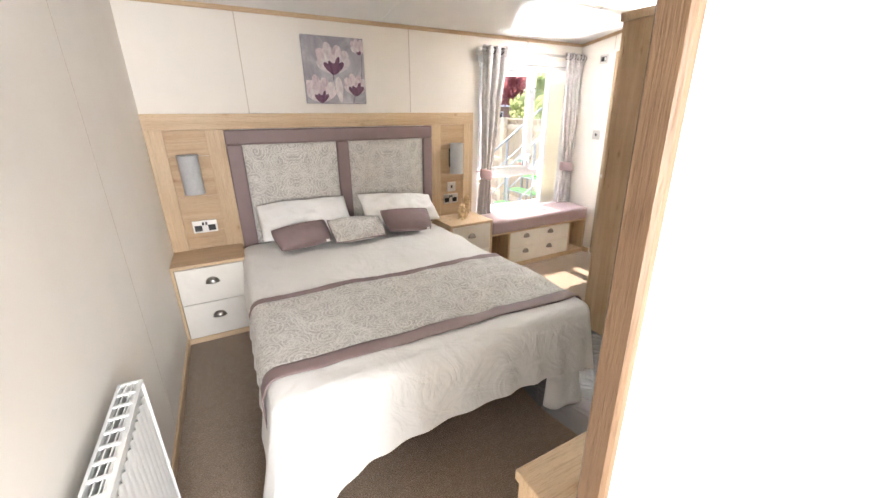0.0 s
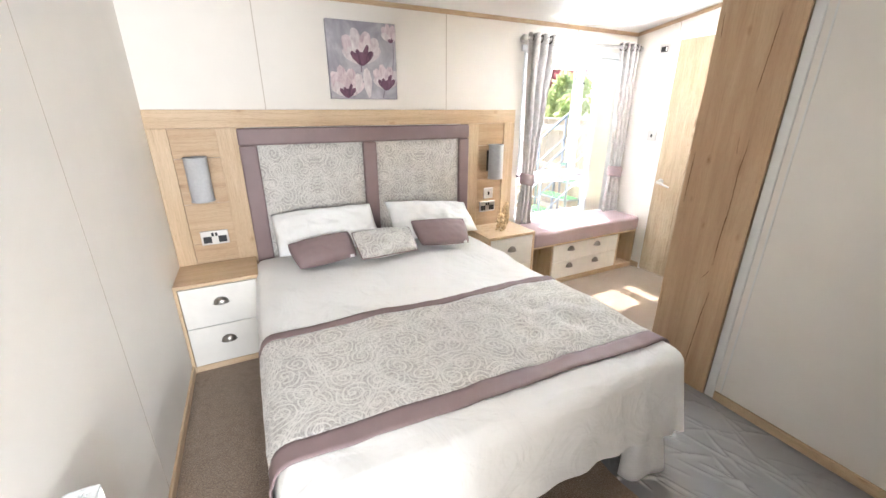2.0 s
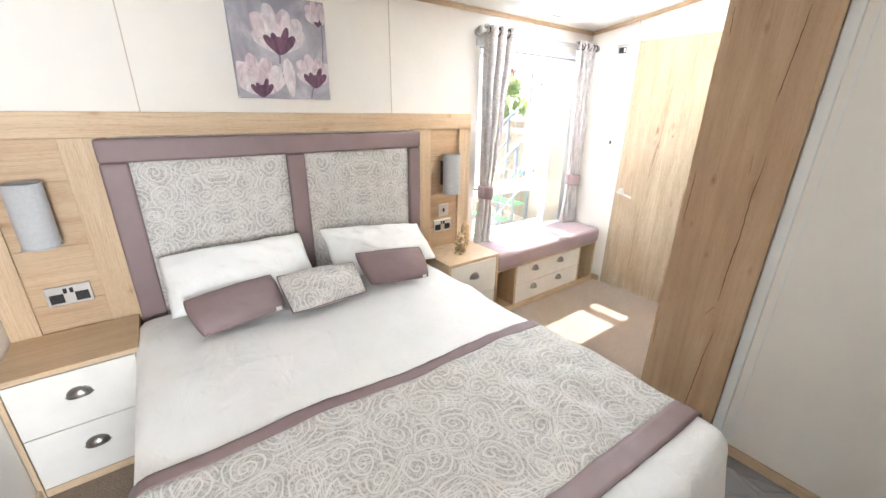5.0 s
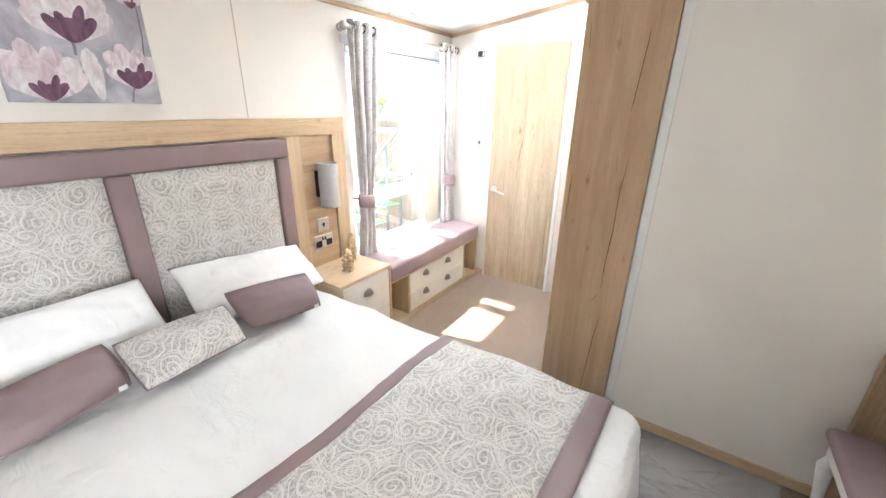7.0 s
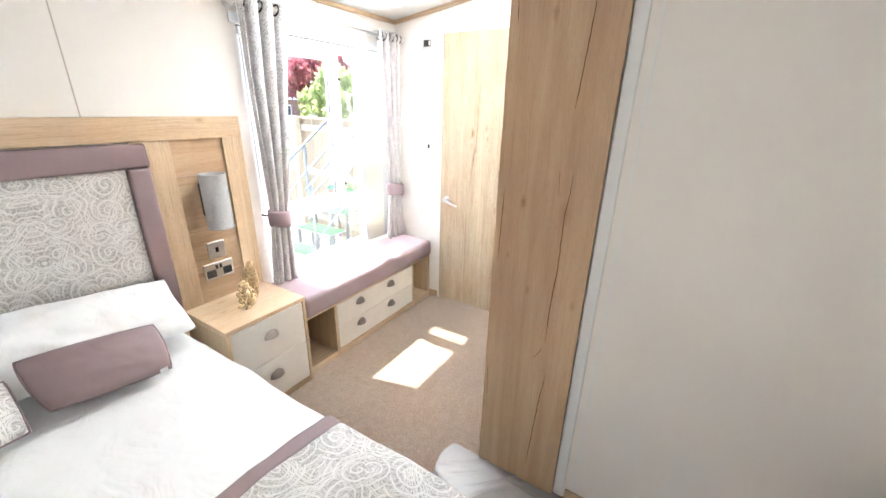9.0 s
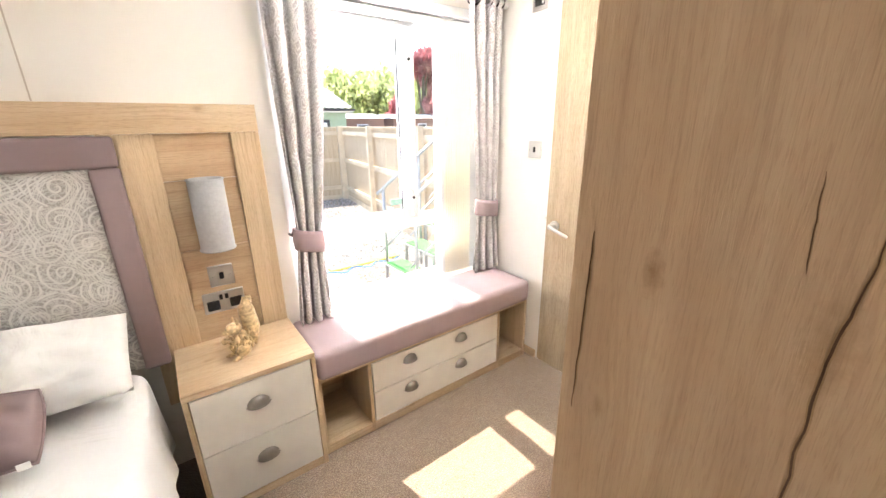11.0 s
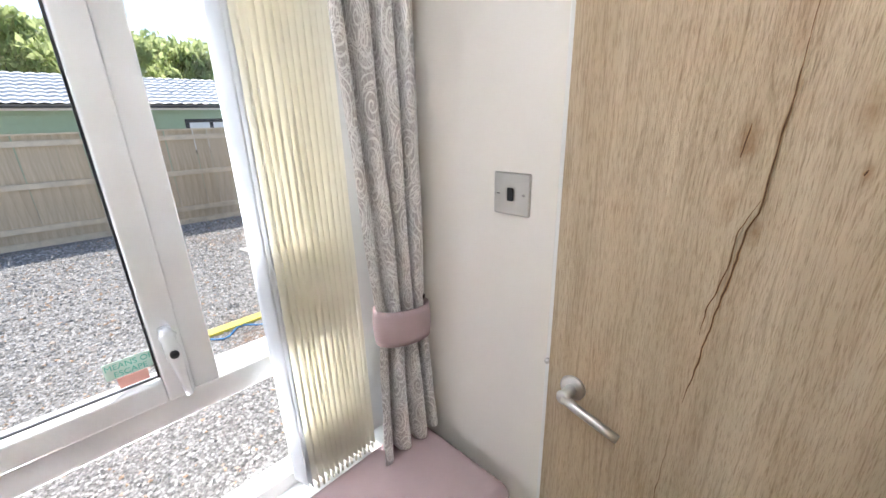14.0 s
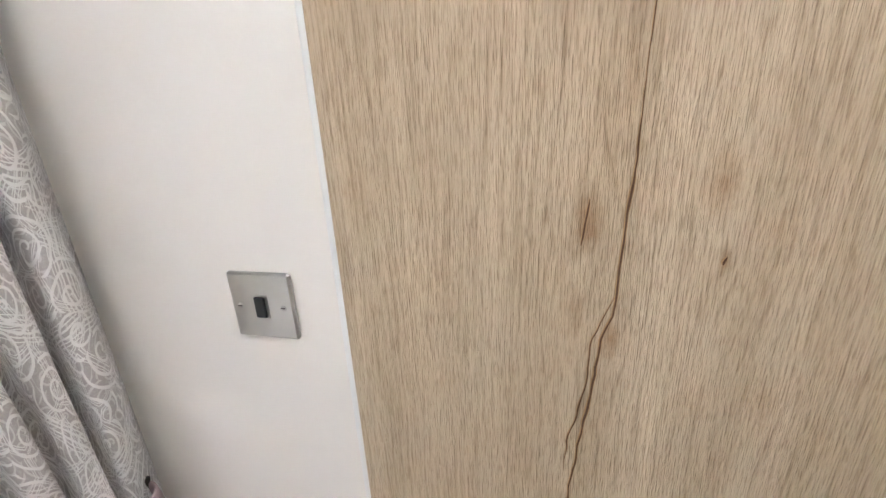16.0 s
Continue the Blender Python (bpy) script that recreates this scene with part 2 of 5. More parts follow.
PEWTER = plain("antique_pewter", (0.28, 0.26, 0.24), 0.35, 1.0, 0.12, 40)
BLACK = plain("black_plastic", (0.015, 0.015, 0.017), 0.35)
BRONZE = plain("dark_bronze", (0.05, 0.04, 0.035), 0.4, 0.8)
GOLD = plain("aged_gold_resin", (0.58, 0.43, 0.25), 0.38, 0.35, 0.45, 70)
RADIATOR = plain("radiator_enamel", (0.82, 0.83, 0.83), 0.3, 0, 0.01)
SHADE = plain("grey_linen_shade", (0.45, 0.45, 0.46), 0.8, 0, 0.06, 90, 500, 0.3)
PAISLEY = fabric_paisley("paisley_jacquard", (0.36, 0.335, 0.315), (0.70, 0.67, 0.635), 1.55)
CURTAIN = fabric_paisley("paisley_curtain_cloth", (0.43, 0.395, 0.385), (0.80, 0.775, 0.76), 1.8, 0.35)
BLIND = plain("cream_pleated_blind", (0.88, 0.86, 0.79), 0.7, 0, 0.03)
VOILE = plain("white_voile", (0.85, 0.86, 0.88), 0.8, 0, 0.02)

for m in (BLIND, VOILE, CURTAIN):
    nt = m.node_tree
    tr = nt.nodes.new("ShaderNodeBsdfTranslucent")
    tr.inputs[0].default_value = (0.97, 0.95, 0.88, 1) if m is BLIND else (0.6, 0.57, 0.56, 1) if m is CURTAIN else (0.8, 0.82, 0.85, 1)
    mx = nt.nodes.new("ShaderNodeMixShader")
    mx.inputs[0].default_value = 0.03 if m is CURTAIN else 0.55 if m is BLIND else 0.5
    out = nt.nodes["Material Output"]
    nt.links.new(nt.nodes["Principled BSDF"].outputs[0], mx.inputs[1])
    nt.links.new(tr.outputs[0], mx.inputs[2])
    nt.links.new(mx.outputs[0], out.inputs[0])


def make_carpet():
    m, nt, b = mat("carpet_twist_pile", 0.95)
    v = coords(nt, "Object")
    fine = noise_tex(nt, v, 190, 3, 0.7)
    mid = noise_tex(nt, v, 28, 4, 0.6)
    big = noise_tex(nt, v, 2.2, 3)
    c = ramp(nt, fine, [(0.3, (0.13, 0.078, 0.048)), (0.52, (0.30, 0.215, 0.152)), (0.70, (0.55, 0.455, 0.365))])
    c = mix(nt, 0.6, c, ramp(nt, mid, [(0.35, (0.72, 0.70, 0.68)), (0.6, (1, 1, 1))]), "MULTIPLY")
    c = mix(nt, 0.5, c, ramp(nt, big, [(0.35, (0.8, 0.78, 0.76)), (0.65, (1, 1, 1))]), "MULTIPLY")
    nt.links.new(c, b.inputs["Base Color"])
    b.inputs["Sheen Weight"].default_value = 0.3
    bump(nt, b, fine, 0.9, 0.006)
    return m


def make_film():
    m, nt, b = mat("clear_film", 0.12)
    tr = nt.nodes.new("ShaderNodeBsdfTransparent")
    gl = nt.nodes.new("ShaderNodeBsdfGlossy")
    gl.inputs["Roughness"].default_value = 0.05
    mx = nt.nodes.new("ShaderNodeMixShader")
    nt.links.new(tr.outputs[0], mx.inputs[1])
    nt.links.new(gl.outputs[0], mx.inputs[2])
    v = coords(nt, "Object", (1.0, 2.2, 1), (0, 0, 0.6))
    bn = nt.nodes.new("ShaderNodeBump")
    bn.inputs["Strength"].default_value, bn.inputs["Distance"].default_value = 0.25, 0.012
    nt.links.new(noise_tex(nt, v, 17, 4, 0.62, 2.6), bn.inputs["Height"])
    nt.links.new(bn.outputs[0], gl.inputs["Normal"])
    lw = nt.nodes.new("ShaderNodeLayerWeight")
    lw.inputs["Blend"].default_value = 0.32
    nt.links.new(bn.outputs[0], lw.inputs["Normal"])
    nt.links.new(math_n(nt, "MULTIPLY_ADD", lw.outputs["Fresnel"], 1.3, 0.26), mx.inputs[0])
    # White diffuse share puts daylight glare into the film's colour.
    df = nt.nodes.new("ShaderNodeBsdfDiffuse")
    df.inputs[0].default_value = (0.8, 0.82, 0.85, 1)
    glare = nt.nodes.new("ShaderNodeMixShader")
    glare.inputs[0].default_value = 0.3
    nt.links.new(mx.outputs[0], glare.inputs[1])
    nt.links.new(df.outputs[0], glare.inputs[2])
    nt.links.new(glare.outputs[0], nt.nodes["Material Output"].inputs[0])
    return m


def make_glass():
    m, nt, b = mat("window_glass", 0.0)
    tr = nt.nodes.new("ShaderNodeBsdfTransparent")
    gl = nt.nodes.new("ShaderNodeBsdfGlossy")
    gl.inputs["Roughness"].default_value = 0.0
    mx = nt.nodes.new("ShaderNodeMixShader")
    mx.inputs[0].default_value = 0.035
    nt.links.new(tr.outputs[0], mx.inputs[1])
    nt.links.new(gl.outputs[0], mx.inputs[2])
    nt.links.new(mx.outputs[0], nt.nodes["Material Output"].inputs[0])
    return m


def make_gravel():
    m, nt, b = mat("grey_gravel", 0.9)
    v = coords(nt, "Object")
    vor = nt.nodes.new("ShaderNodeTexVoronoi")
    vor.inputs["Scale"].default_value = 55
    nt.links.new(v, vor.inputs["Vector"])
    c = ramp(nt, vor.outputs["Color"], [(0.15, (0.17, 0.165, 0.155)), (0.5, (0.32, 0.31, 0.295)), (0.9, (0.56, 0.545, 0.53))])
    c = mix(nt, 0.7, c, ramp(nt, vor.outputs["Distance"], [(0.2, (1, 1, 1)), (0.75, (0.25, 0.25, 0.25))]), "MULTIPLY")
    rust = ramp(nt, noise_tex(nt, v, 0.8, 3), [(0.60, (1, 1, 1)), (0.72, (0.95, 0.62, 0.42))])
    c = mix(nt, 0.8, c, rust, "MULTIPLY")
    nt.links.new(c, b.inputs["Base Color"])
    bump(nt, b, vor.outputs["Distance"], 0.55, 0.012)
    return m


def make_fence():
    m, nt, b = mat("weathered_fence_timber", 0.85)
    info = nt.nodes.new("ShaderNodeObjectInfo")
    v = coords(nt, "Object", (30, 30, 1.6))
    g = noise_tex(nt, v, 1.0, 4, 0.6, 0.6)
    c = ramp(nt, g, [(0.3, (0.52, 0.41, 0.28)), (0.7, (0.70, 0.585, 0.43))])
    c = mix(nt, 0.6, c, ramp(nt, info.outputs["Random"], [(0.0, (0.84, 0.82, 0.80)), (1.0, (1, 1, 1))]), "MULTIPLY")
    vor = nt.nodes.new("ShaderNodeTexVoronoi")
    vor.inputs["Scale"].default_value = 3.5
    nt.links.new(coords(nt, "Object"), vor.inputs["Vector"])
    c = mix(nt, 0.9, c, ramp(nt, vor.outputs["Distance"], [(0.05, (0.25, 0.16, 0.1)), (0.10, (1, 1, 1))]), "MULTIPLY")
    nt.links.new(c, b.inputs["Base Color"])
    bump(nt, b, g, 0.3, 0.004)
    return m


def make_leaf(name, a, c):
    m, nt, b = mat(name, 0.7)
    geo = nt.nodes.new("ShaderNodeNewGeometry")
    nt.links.new(ramp(nt, geo.outputs["Random Per Island"], [(0.0, a), (1.0, c)]), b.inputs["Base Color"])
    tr = nt.nodes.new("ShaderNodeBsdfTranslucent")
    tr.inputs[0].default_value = (*[min(1, x * 2.4) for x in c], 1)
    mx = nt.nodes.new("ShaderNodeMixShader")
    mx.inputs[0].default_value = 0.5
    nt.links.new(b.outputs[0], mx.inputs[1])
    nt.links.new(tr.outputs[0], mx.inputs[2])
    nt.links.new(mx.outputs[0], nt.nodes["Material Output"].inputs[0])
    return m


# Paler than the boards: newer timber, with caught top light in the colour.
RAIL = plain("fence_rail_timber_lit", (0.68, 0.58, 0.44), 0.85, 0, 0.15, 5)
CARPET, FILM, GLASS, GRAVEL, FENCE = make_carpet(), make_film(), make_glass(), make_gravel(), make_fence()
LEAF = make_leaf("green_leaves", (0.15, 0.18, 0.085), (0.31, 0.35, 0.17))
LEAF_RED = make_leaf("copper_leaves", (0.14, 0.045, 0.05), (0.26, 0.09, 0.10))
STONE, snt, sb = mat("gravel_stone", 0.85)
sgeo = snt.nodes.new("ShaderNodeNewGeometry")
snt.links.new(ramp(snt, sgeo.outputs["Random Per Island"], [(0.0, (0.20, 0.195, 0.185)), (0.35, (0.34, 0.33, 0.31)), (0.7, (0.47, 0.45, 0.43)), (0.93, (0.62, 0.60, 0.58)), (0.97, (0.48, 0.33, 0.22))]), sb.inputs["Base Color"])
BARK = plain("bark", (0.12, 0.09, 0.06), 0.9, 0, 0.3)
ROOF = plain("grey_roof_tiles", (0.62, 0.62, 0.63), 0.45, 0, 0.12, 8)
CLAD = plain("pale_green_cladding", (0.36, 0.47, 0.33), 0.6, 0, 0.05)
CLAD_BROWN = plain("brown_cladding", (0.26, 0.15, 0.11), 0.7, 0, 0.06)
DARK = plain("dark_frame", (0.03, 0.03, 0.035), 0.4)
GALV = plain("galvanised_steel", (0.45, 0.47, 0.48), 0.45, 0.8, 0.1)
TURF = plain("artificial_turf", (0.10, 0.36, 0.10), 0.9, 0, 0.2, 60, 600, 0.5)
CARBODY = plain("white_vehicle_paint", (0.75, 0.76, 0.78), 0.3)


# ---- mesh helpers ----
def add_box(bm, x0, x1, y0, y1, z0, z1):
    vs = [bm.verts.new((x, y, z)) for x in (x0, x1) for y in (y0, y1) for z in (z0, z1)]
    fs = []
    for q in ((0, 1, 3, 2), (4, 6, 7, 5), (0, 4, 5, 1), (2, 3, 7, 6), (0, 2, 6, 4), (1, 5, 7, 3)):
        fs.append(bm.faces.new([vs[i] for i in q]))
    return vs, fs


def box_uv(bm, grain="z"):
    """Planar coordinates in metres on each face; V runs along the grain."""
    g = "xyz".index(grain)
    uv = bm.loops.layers.uv.verify()
    for f in bm.faces:
        n = [abs(c) for c in f.normal]
        k = n.index(max(n))
        axes = [a for a in range(3) if a != k]
        if g in axes:
            v, u = g, [a for a in axes if a != g][0]
        else:
            u, v = axes
        for l in f.loops:
            l[uv].uv = (l.vert.co[u] + 0.37 * k, l.vert.co[v])


def part(name, bm, material, parent=None, label="", smooth=False):
    bm.normal_update()
    me = bpy.data.meshes.new(name)
    if smooth:
        for f in bm.faces:
            f.smooth = True
    bm.to_mesh(me)
    bm.free()
    me.materials.append(material)
    ob = new(name, me)
    if parent is not None:
        ob.parent = parent
        ob.matrix_parent_inverse = parent_matrix(parent).inverted()
    if label:
        ob["label"] = label
    return ob


def parent_matrix(ob):
    m = ob.matrix_basis.copy()
    p = ob.parent
    while p is not None:
        m = p.matrix_basis @ ob.matrix_parent_inverse @ m
        ob, p = p, p.parent
    return m


def thing(name, at, label, category, group="", kind=""):
    ob = new(name)
    ob.empty_display_size = 0.05
    ob.location = at
    return tagged(ob, label, category, group, kind)


def box(name, dims, material, parent=None, bevel=0.002, grain="z", label="", seg=1):
    bm = bmesh.new()
    add_box(bm, *dims)
    bmesh.ops.recalc_face_normals(bm, faces=bm.faces)
    if bevel:
        bmesh.ops.bevel(bm, geom=bm.edges[:], offset=bevel, segments=seg, profile=0.6, affect="EDGES")
    bm.normal_update()
    box_uv(bm, grain)
    return part(name, bm, material, parent, label, smooth=seg > 1)


def tube(bm, pts, rad, seg=10, cap=True):
    """A tube along a list of points; rad is a number or one per point."""
    rings = []
    pts = [Vector(p) for p in pts]
    up = Vector((0, 0, 1))
    for i, p in enumerate(pts):
        d = (pts[min(i + 1, len(pts) - 1)] - pts[max(i - 1, 0)]).normalized()
        a = d.cross(up if abs(d.z) < 0.95 else Vector((1, 0, 0))).normalized()
        b = d.cross(a)
        r = rad[i] if isinstance(rad, (list, tuple)) else rad
        rings.append([bm.verts.new(p + (a * math.cos(t) + b * math.sin(t)) * r) for t in [2 * math.pi * k / seg for k in range(seg)]])
    for r0, r1 in zip(rings, rings[1:]):
        for k in range(seg):
            bm.faces.new((r0[k], r0[(k + 1) % seg], r1[(k + 1) % seg], r1[k]))
    if cap:
        bm.faces.new(rings[0][::-1])
        bm.faces.new(rings[-1])
    bmesh.ops.recalc_face_normals(bm, faces=bm.faces)


def tube_part(name, pts, rad, material, parent=None, label="", seg=10):
    bm = bmesh.new()
    tube(bm, pts, rad, seg)
    return part(name, bm, material, parent, label, smooth=True)


def grid(bm, nu, nv, fn, uvfn=None, wrap=False):
    """A sheet of nu by nv quads: fn(u, v) gives the place, uvfn(u, v) the texture place; u, v in 0..1."""
    vs = [[bm.verts.new(fn(i / nu, j / nv)) for j in range(nv + 1)] for i in range(nu + (0 if wrap else 1))]
    uv = bm.loops.layers.uv.verify()
    for i in range(nu):
        for j in range(nv):
            k = (i + 1) % len(vs)
            f = bm.faces.new((vs[i][j], vs[k][j], vs[k][j + 1], vs[i][j + 1]))
            if uvfn:
                for l, (a, c) in zip(f.loops, ((i, j), (i + 1, j), (i + 1, j + 1), (i, j + 1))):
                    l[uv].uv = uvfn(a / nu, c / nv)
    return vs


def thicken(bm, depth):
    """Gives a sheet its thickness."""
    bm.normal_update()
    bmesh.ops.solidify(bm, geom=bm.faces[:], thickness=depth)


def N(x, y, z=0.0):
    return noise.noise((x, y, z))


# ---- structure: room shell ----
HY, RX, PX = 3.02, 3.645, 2.45          # head wall, right wall, partition
WX0, WX1, WZ0, WZ1 = 2.44, 3.60, 0.47, 1.83   # window opening
DY0, DY1, DZ = 2.03, 2.609, 1.932        # bathroom door opening
BY0, BY1 = 0.152, 0.172                    # wall with the entrance doorway
JX = 0.645                               # its jamb


def ceil_z(y):
    return 2.037 + 0.145 * (HY - y)


def setting(name, boxes, material, label, category="wall"):
    bm = bmesh.new()
    for d in boxes:
        add_box(bm, *d)
    bmesh.ops.recalc_face_normals(bm, faces=bm.faces)
    box_uv(bm)
    return tagged(part(name, bm, material), label, category, kind="structure")


setting("floor", [(-0.05, 3.8, -1.5, HY + 0.05, -0.05, 0.0)], CARPET, "grey-brown twist pile carpet on the bedroom floor", "floor")
setting("wall_north", [(-0.1, WX0, HY, HY + 0.14, -0.3, 2.3), (WX1, RX + 0.1, HY, HY + 0.14, -0.3, 2.3), (WX0, WX1, HY, HY + 0.14, -0.3, WZ0), (WX0, WX1, HY, HY + 0.14, WZ1, 2.3)], WALL, "cream vinyl wall panel behind the bed with a window opening")
setting("wall_west", [(-0.1, 0.0, -1.5, HY, -0.3, 2.9)], WALL, "cream vinyl side wall with a panel seam")
setting("wall_east", [(RX, RX + 0.1, DY1 + 0.012, HY, -0.3, 2.4), (RX, RX + 0.1, -1.5, DY0 - 0.012, -0.3, 2.9), (RX, RX + 0.1, DY0 - 0.012, DY1 + 0.012, DZ + 0.012, 2.4)], WALL, "cream vinyl wall round the bathroom door")
setting("wall_partition", [(PX, PX + 0.03, BY1, 1.245, 0, 2.6)], WALL, "plain cream partition wall beside the wardrobe")
setting("wall_south", [(JX, RX, BY0, BY1, 0, 2.8), (0, JX, BY0, BY1, 1.98, 2.8)], WALL, "cream wall with the entrance doorway and dressing table")
setting("wall_hall", [(-0.1, 0.1, -1.5, -1.4, 0, 2.9), (1.04, RX + 0.1, -1.5, -1.4, 0, 2.9), (0.1, 1.04, -1.5, -1.4, 0, 0.79), (0.1, 1.04, -1.5, -1.4, 1.61, 2.9), (1.6, 1.65, -1.4, BY0, 0, 2.9)], WALL, "plain cream hall wall")

bm = bmesh.new()
v = [bm.verts.new(p) for p in ((-0.1, HY + 0.14, ceil_z(HY + 0.14)), (RX + 0.1, HY + 0.14, ceil_z(HY + 0.14)), (RX + 0.1, -1.5, ceil_z(-1.5)), (-0.1, -1.5, ceil_z(-1.5)))]
w = [bm.verts.new(p.co + Vector((0, 0, 0.08))) for p in v]
bm.faces.new(v[::-1])
bm.faces.new(w)
for k in range(4):
    bm.faces.new((v[k], v[(k + 1) % 4], w[(k + 1) % 4], w[k]))
for sx in (0.35, 1.552, 2.755):
    y0, y1 = HY, 0.2
    p = [(sx - 0.004, y0, ceil_z(y0) - 0.002), (sx + 0.004, y0, ceil_z(y0) - 0.002), (sx + 0.004, y1, ceil_z(y1) - 0.002), (sx - 0.004, y1, ceil_z(y1) - 0.002)]
    lo = [bm.verts.new(q) for q in p]
    hi = [bm.verts.new((q[0], q[1], q[2] + 0.003)) for q in p]
    bm.faces.new(lo)
    for k in range(4):
        bm.faces.new((lo[k], hi[k], hi[(k + 1) % 4], lo[(k + 1) % 4]))
bmesh.ops.recalc_face_normals(bm, faces=bm.faces)
tagged(part("ceiling", bm, CEIL), "white vaulted ceiling panels with fine joints", "ceiling", kind="structure")


def trim(name, boxes, label, grain="x", material=None):
    return [tagged(box(name, d, material or OAK, None, 0.0 if min(d[1] - d[0], d[3] - d[2]) < 0.006 else 0.003, grain), label, "trim", kind="structure") for d in boxes]


trim("trim", [(0, RX, HY - 0.016, HY, 2.012, 2.04)], "narrow oak trim strip along the ceiling edge")
bm = bmesh.new()
for x0, x1 in ((RX - 0.016, RX), (0.0, 0.016)):
    a = [(x0, HY - 0.016, 2.014), (x1, HY - 0.016, 2.014), (x1, HY - 0.016, 2.042), (x0, HY - 0.016, 2.042)]
    c = [(x, 0.2, z + 0.145 * (HY - 0.216)) for x, y, z in a]
    va, vc = [bm.verts.new(p) for p in a], [bm.verts.new(p) for p in c]
    for k in range(4):
        bm.faces.new((va[k], va[(k + 1) % 4], vc[(k + 1) % 4], vc[k]))
    bm.faces.new(va)
    bm.faces.new(vc)
bmesh.ops.recalc_face_normals(bm, faces=bm.faces)
box_uv(bm, "y")
tagged(part("trim", bm, OAK), "sloping oak trim strip along the ceiling edge", "trim", kind="structure")
trim("baseboard", [(0, 0.012, 0.2, 2.68, 0, 0.05), (PX - 0.012, PX, BY1, 1.24, 0, 0.05), (RX - 0.012, RX, DY1 + 0.02, 2.72, 0, 0.05)], "low oak skirting strip along the carpet", "y")
trim("trim", [(sx - 0.0022, sx + 0.0022, HY - 0.002, HY, 1.42, 2.012) for sx in (0.6, 1.782)] + [(2.95, 2.96, HY - 0.0025, HY, 1.85, 2.012)], "fine cream seam strip on the wall panel", "z", SEAM)
trim("trim", [(0, 0.0006, 1.847, 1.850, 0.05, 2.19), (0, 0.0006, 0.62, 0.623, 0.05, 2.36), (RX - 0.0015, RX, 2.637, 2.641, DZ + 0.02, 2.08)], "fine cream seam strip on the wall panel", "z", SEAM)
trim("trim", [(PX - 0.008, PX + 0.03, 1.245, 1.285, 0, 2.29), (PX - 0.003, PX, 1.213, 1.219, 0.05, 2.28)], "white corner strip beside the wardrobe", "z", WHITE)
trim("door_frame", [(JX - 0.012, JX, BY0 - 0.002, BY1 + 0.003, 0, 1.98)], "oak lining of the entrance doorway, coloured as in shade", "z", OAK_JAMB_SHADED)

# ---- window ----
win = thing("window_1", (3.03, 3.1, WZ0), "white uPVC casement window with three panes", "window", kind="structure")
FY0, FY1, JI = 3.075, 3.135, 3.465
SASH_L, MUL0, MUL1, TR0, TR1 = 2.50, 3.06, 3.14, 0.81, 0.885
for d in ((WX0, WX0 + 0.05, FY0, FY1, WZ0, WZ1), (JI, WX1, FY0, FY1, WZ0, WZ1), (WX0 + 0.05, JI, FY0, FY1, WZ0, WZ0 + 0.055), (WX0 + 0.05, JI, FY0, FY1, WZ1 - 0.05, WZ1),
          (WX0 + 0.05, JI, FY0 + 0.004, FY1, TR0, TR1 - 0.02), (3.095, MUL1, FY0 + 0.004, FY1, TR1 - 0.02, WZ1 - 0.05)):
    box("window_frame", d, UPVC, win, 0.004, seg=2)
for d in ((WX0 + 0.05, WX0 + 0.095, 3.066, 3.115, TR1 - 0.018, WZ1 - 0.052), (3.05, 3.094, 3.066, 3.115, TR1 - 0.018, WZ1 - 0.052), (WX0 + 0.095, 3.05, 3.066, 3.115, TR1 - 0.018, TR1 + 0.027), (WX0 + 0.095, 3.05, 3.066, 3.115, WZ1 - 0.095, WZ1 - 0.052)):
    box("sash", d, UPVC, win, 0.004, seg=2)
for d in ((WX0 + 0.095, 3.05, 3.094, 3.1, TR1 + 0.02, WZ1 - 0.09), (MUL1, JI, 3.104, 3.11, TR1 - 0.02, WZ1 - 0.05), (WX0 + 0.05, JI, 3.104, 3.11, WZ0 + 0.05, TR0)):
    g = box("pane", d, GLASS, win, 0)
    g.visible_shadow = False
for d in ((WX0 + 0.093, WX0 + 0.099, 3.088, 3.094, TR1 + 0.02, WZ1 - 0.09), (3.046, 3.052, 3.088, 3.094, TR1 + 0.02, WZ1 - 0.09), (WX0 + 0.099, 3.046, 3.088, 3.094, TR1 + 0.02, TR1 + 0.029)):
    box("gasket", d, BLACK, win, 0)
# Unseen bar added outside to widen the transom's shadow on the cushion.
box("shadow_bar", (WX0 + 0.05, JI, FY1, FY1 + 0.045, TR0, TR1 - 0.025), UPVC, win, 0.003)
box("window_sill", (WX0, WX1, HY - 0.012, FY0, WZ0 - 0.004, WZ0 + 0.016), UPVC, win, 0.004, seg=2)
for z in (0.985, 1.63):
    h = box("handle_base", (3.062, 3.082, 3.048, 3.066, z - 0.03, z + 0.035), UPVC, win, 0.005, seg=2)
    bm = bmesh.new()
    tube(bm, [(3.072, 3.05, z + 0.03), (3.072, 3.036, z + 0.025), (3.073, 3.03, z), (3.076, 3.032, z - 0.05), (3.08, 3.036, z - 0.1)], [0.009, 0.014, 0.014, 0.009, 0.006], 10)
    part("handle", bm, UPVC, win, "white plastic casement handle", True)
    tube_part("lock", [(3.072, 3.02, z - 0.003), (3.072, 3.012, z - 0.003)], 0.007, BLACK, win)
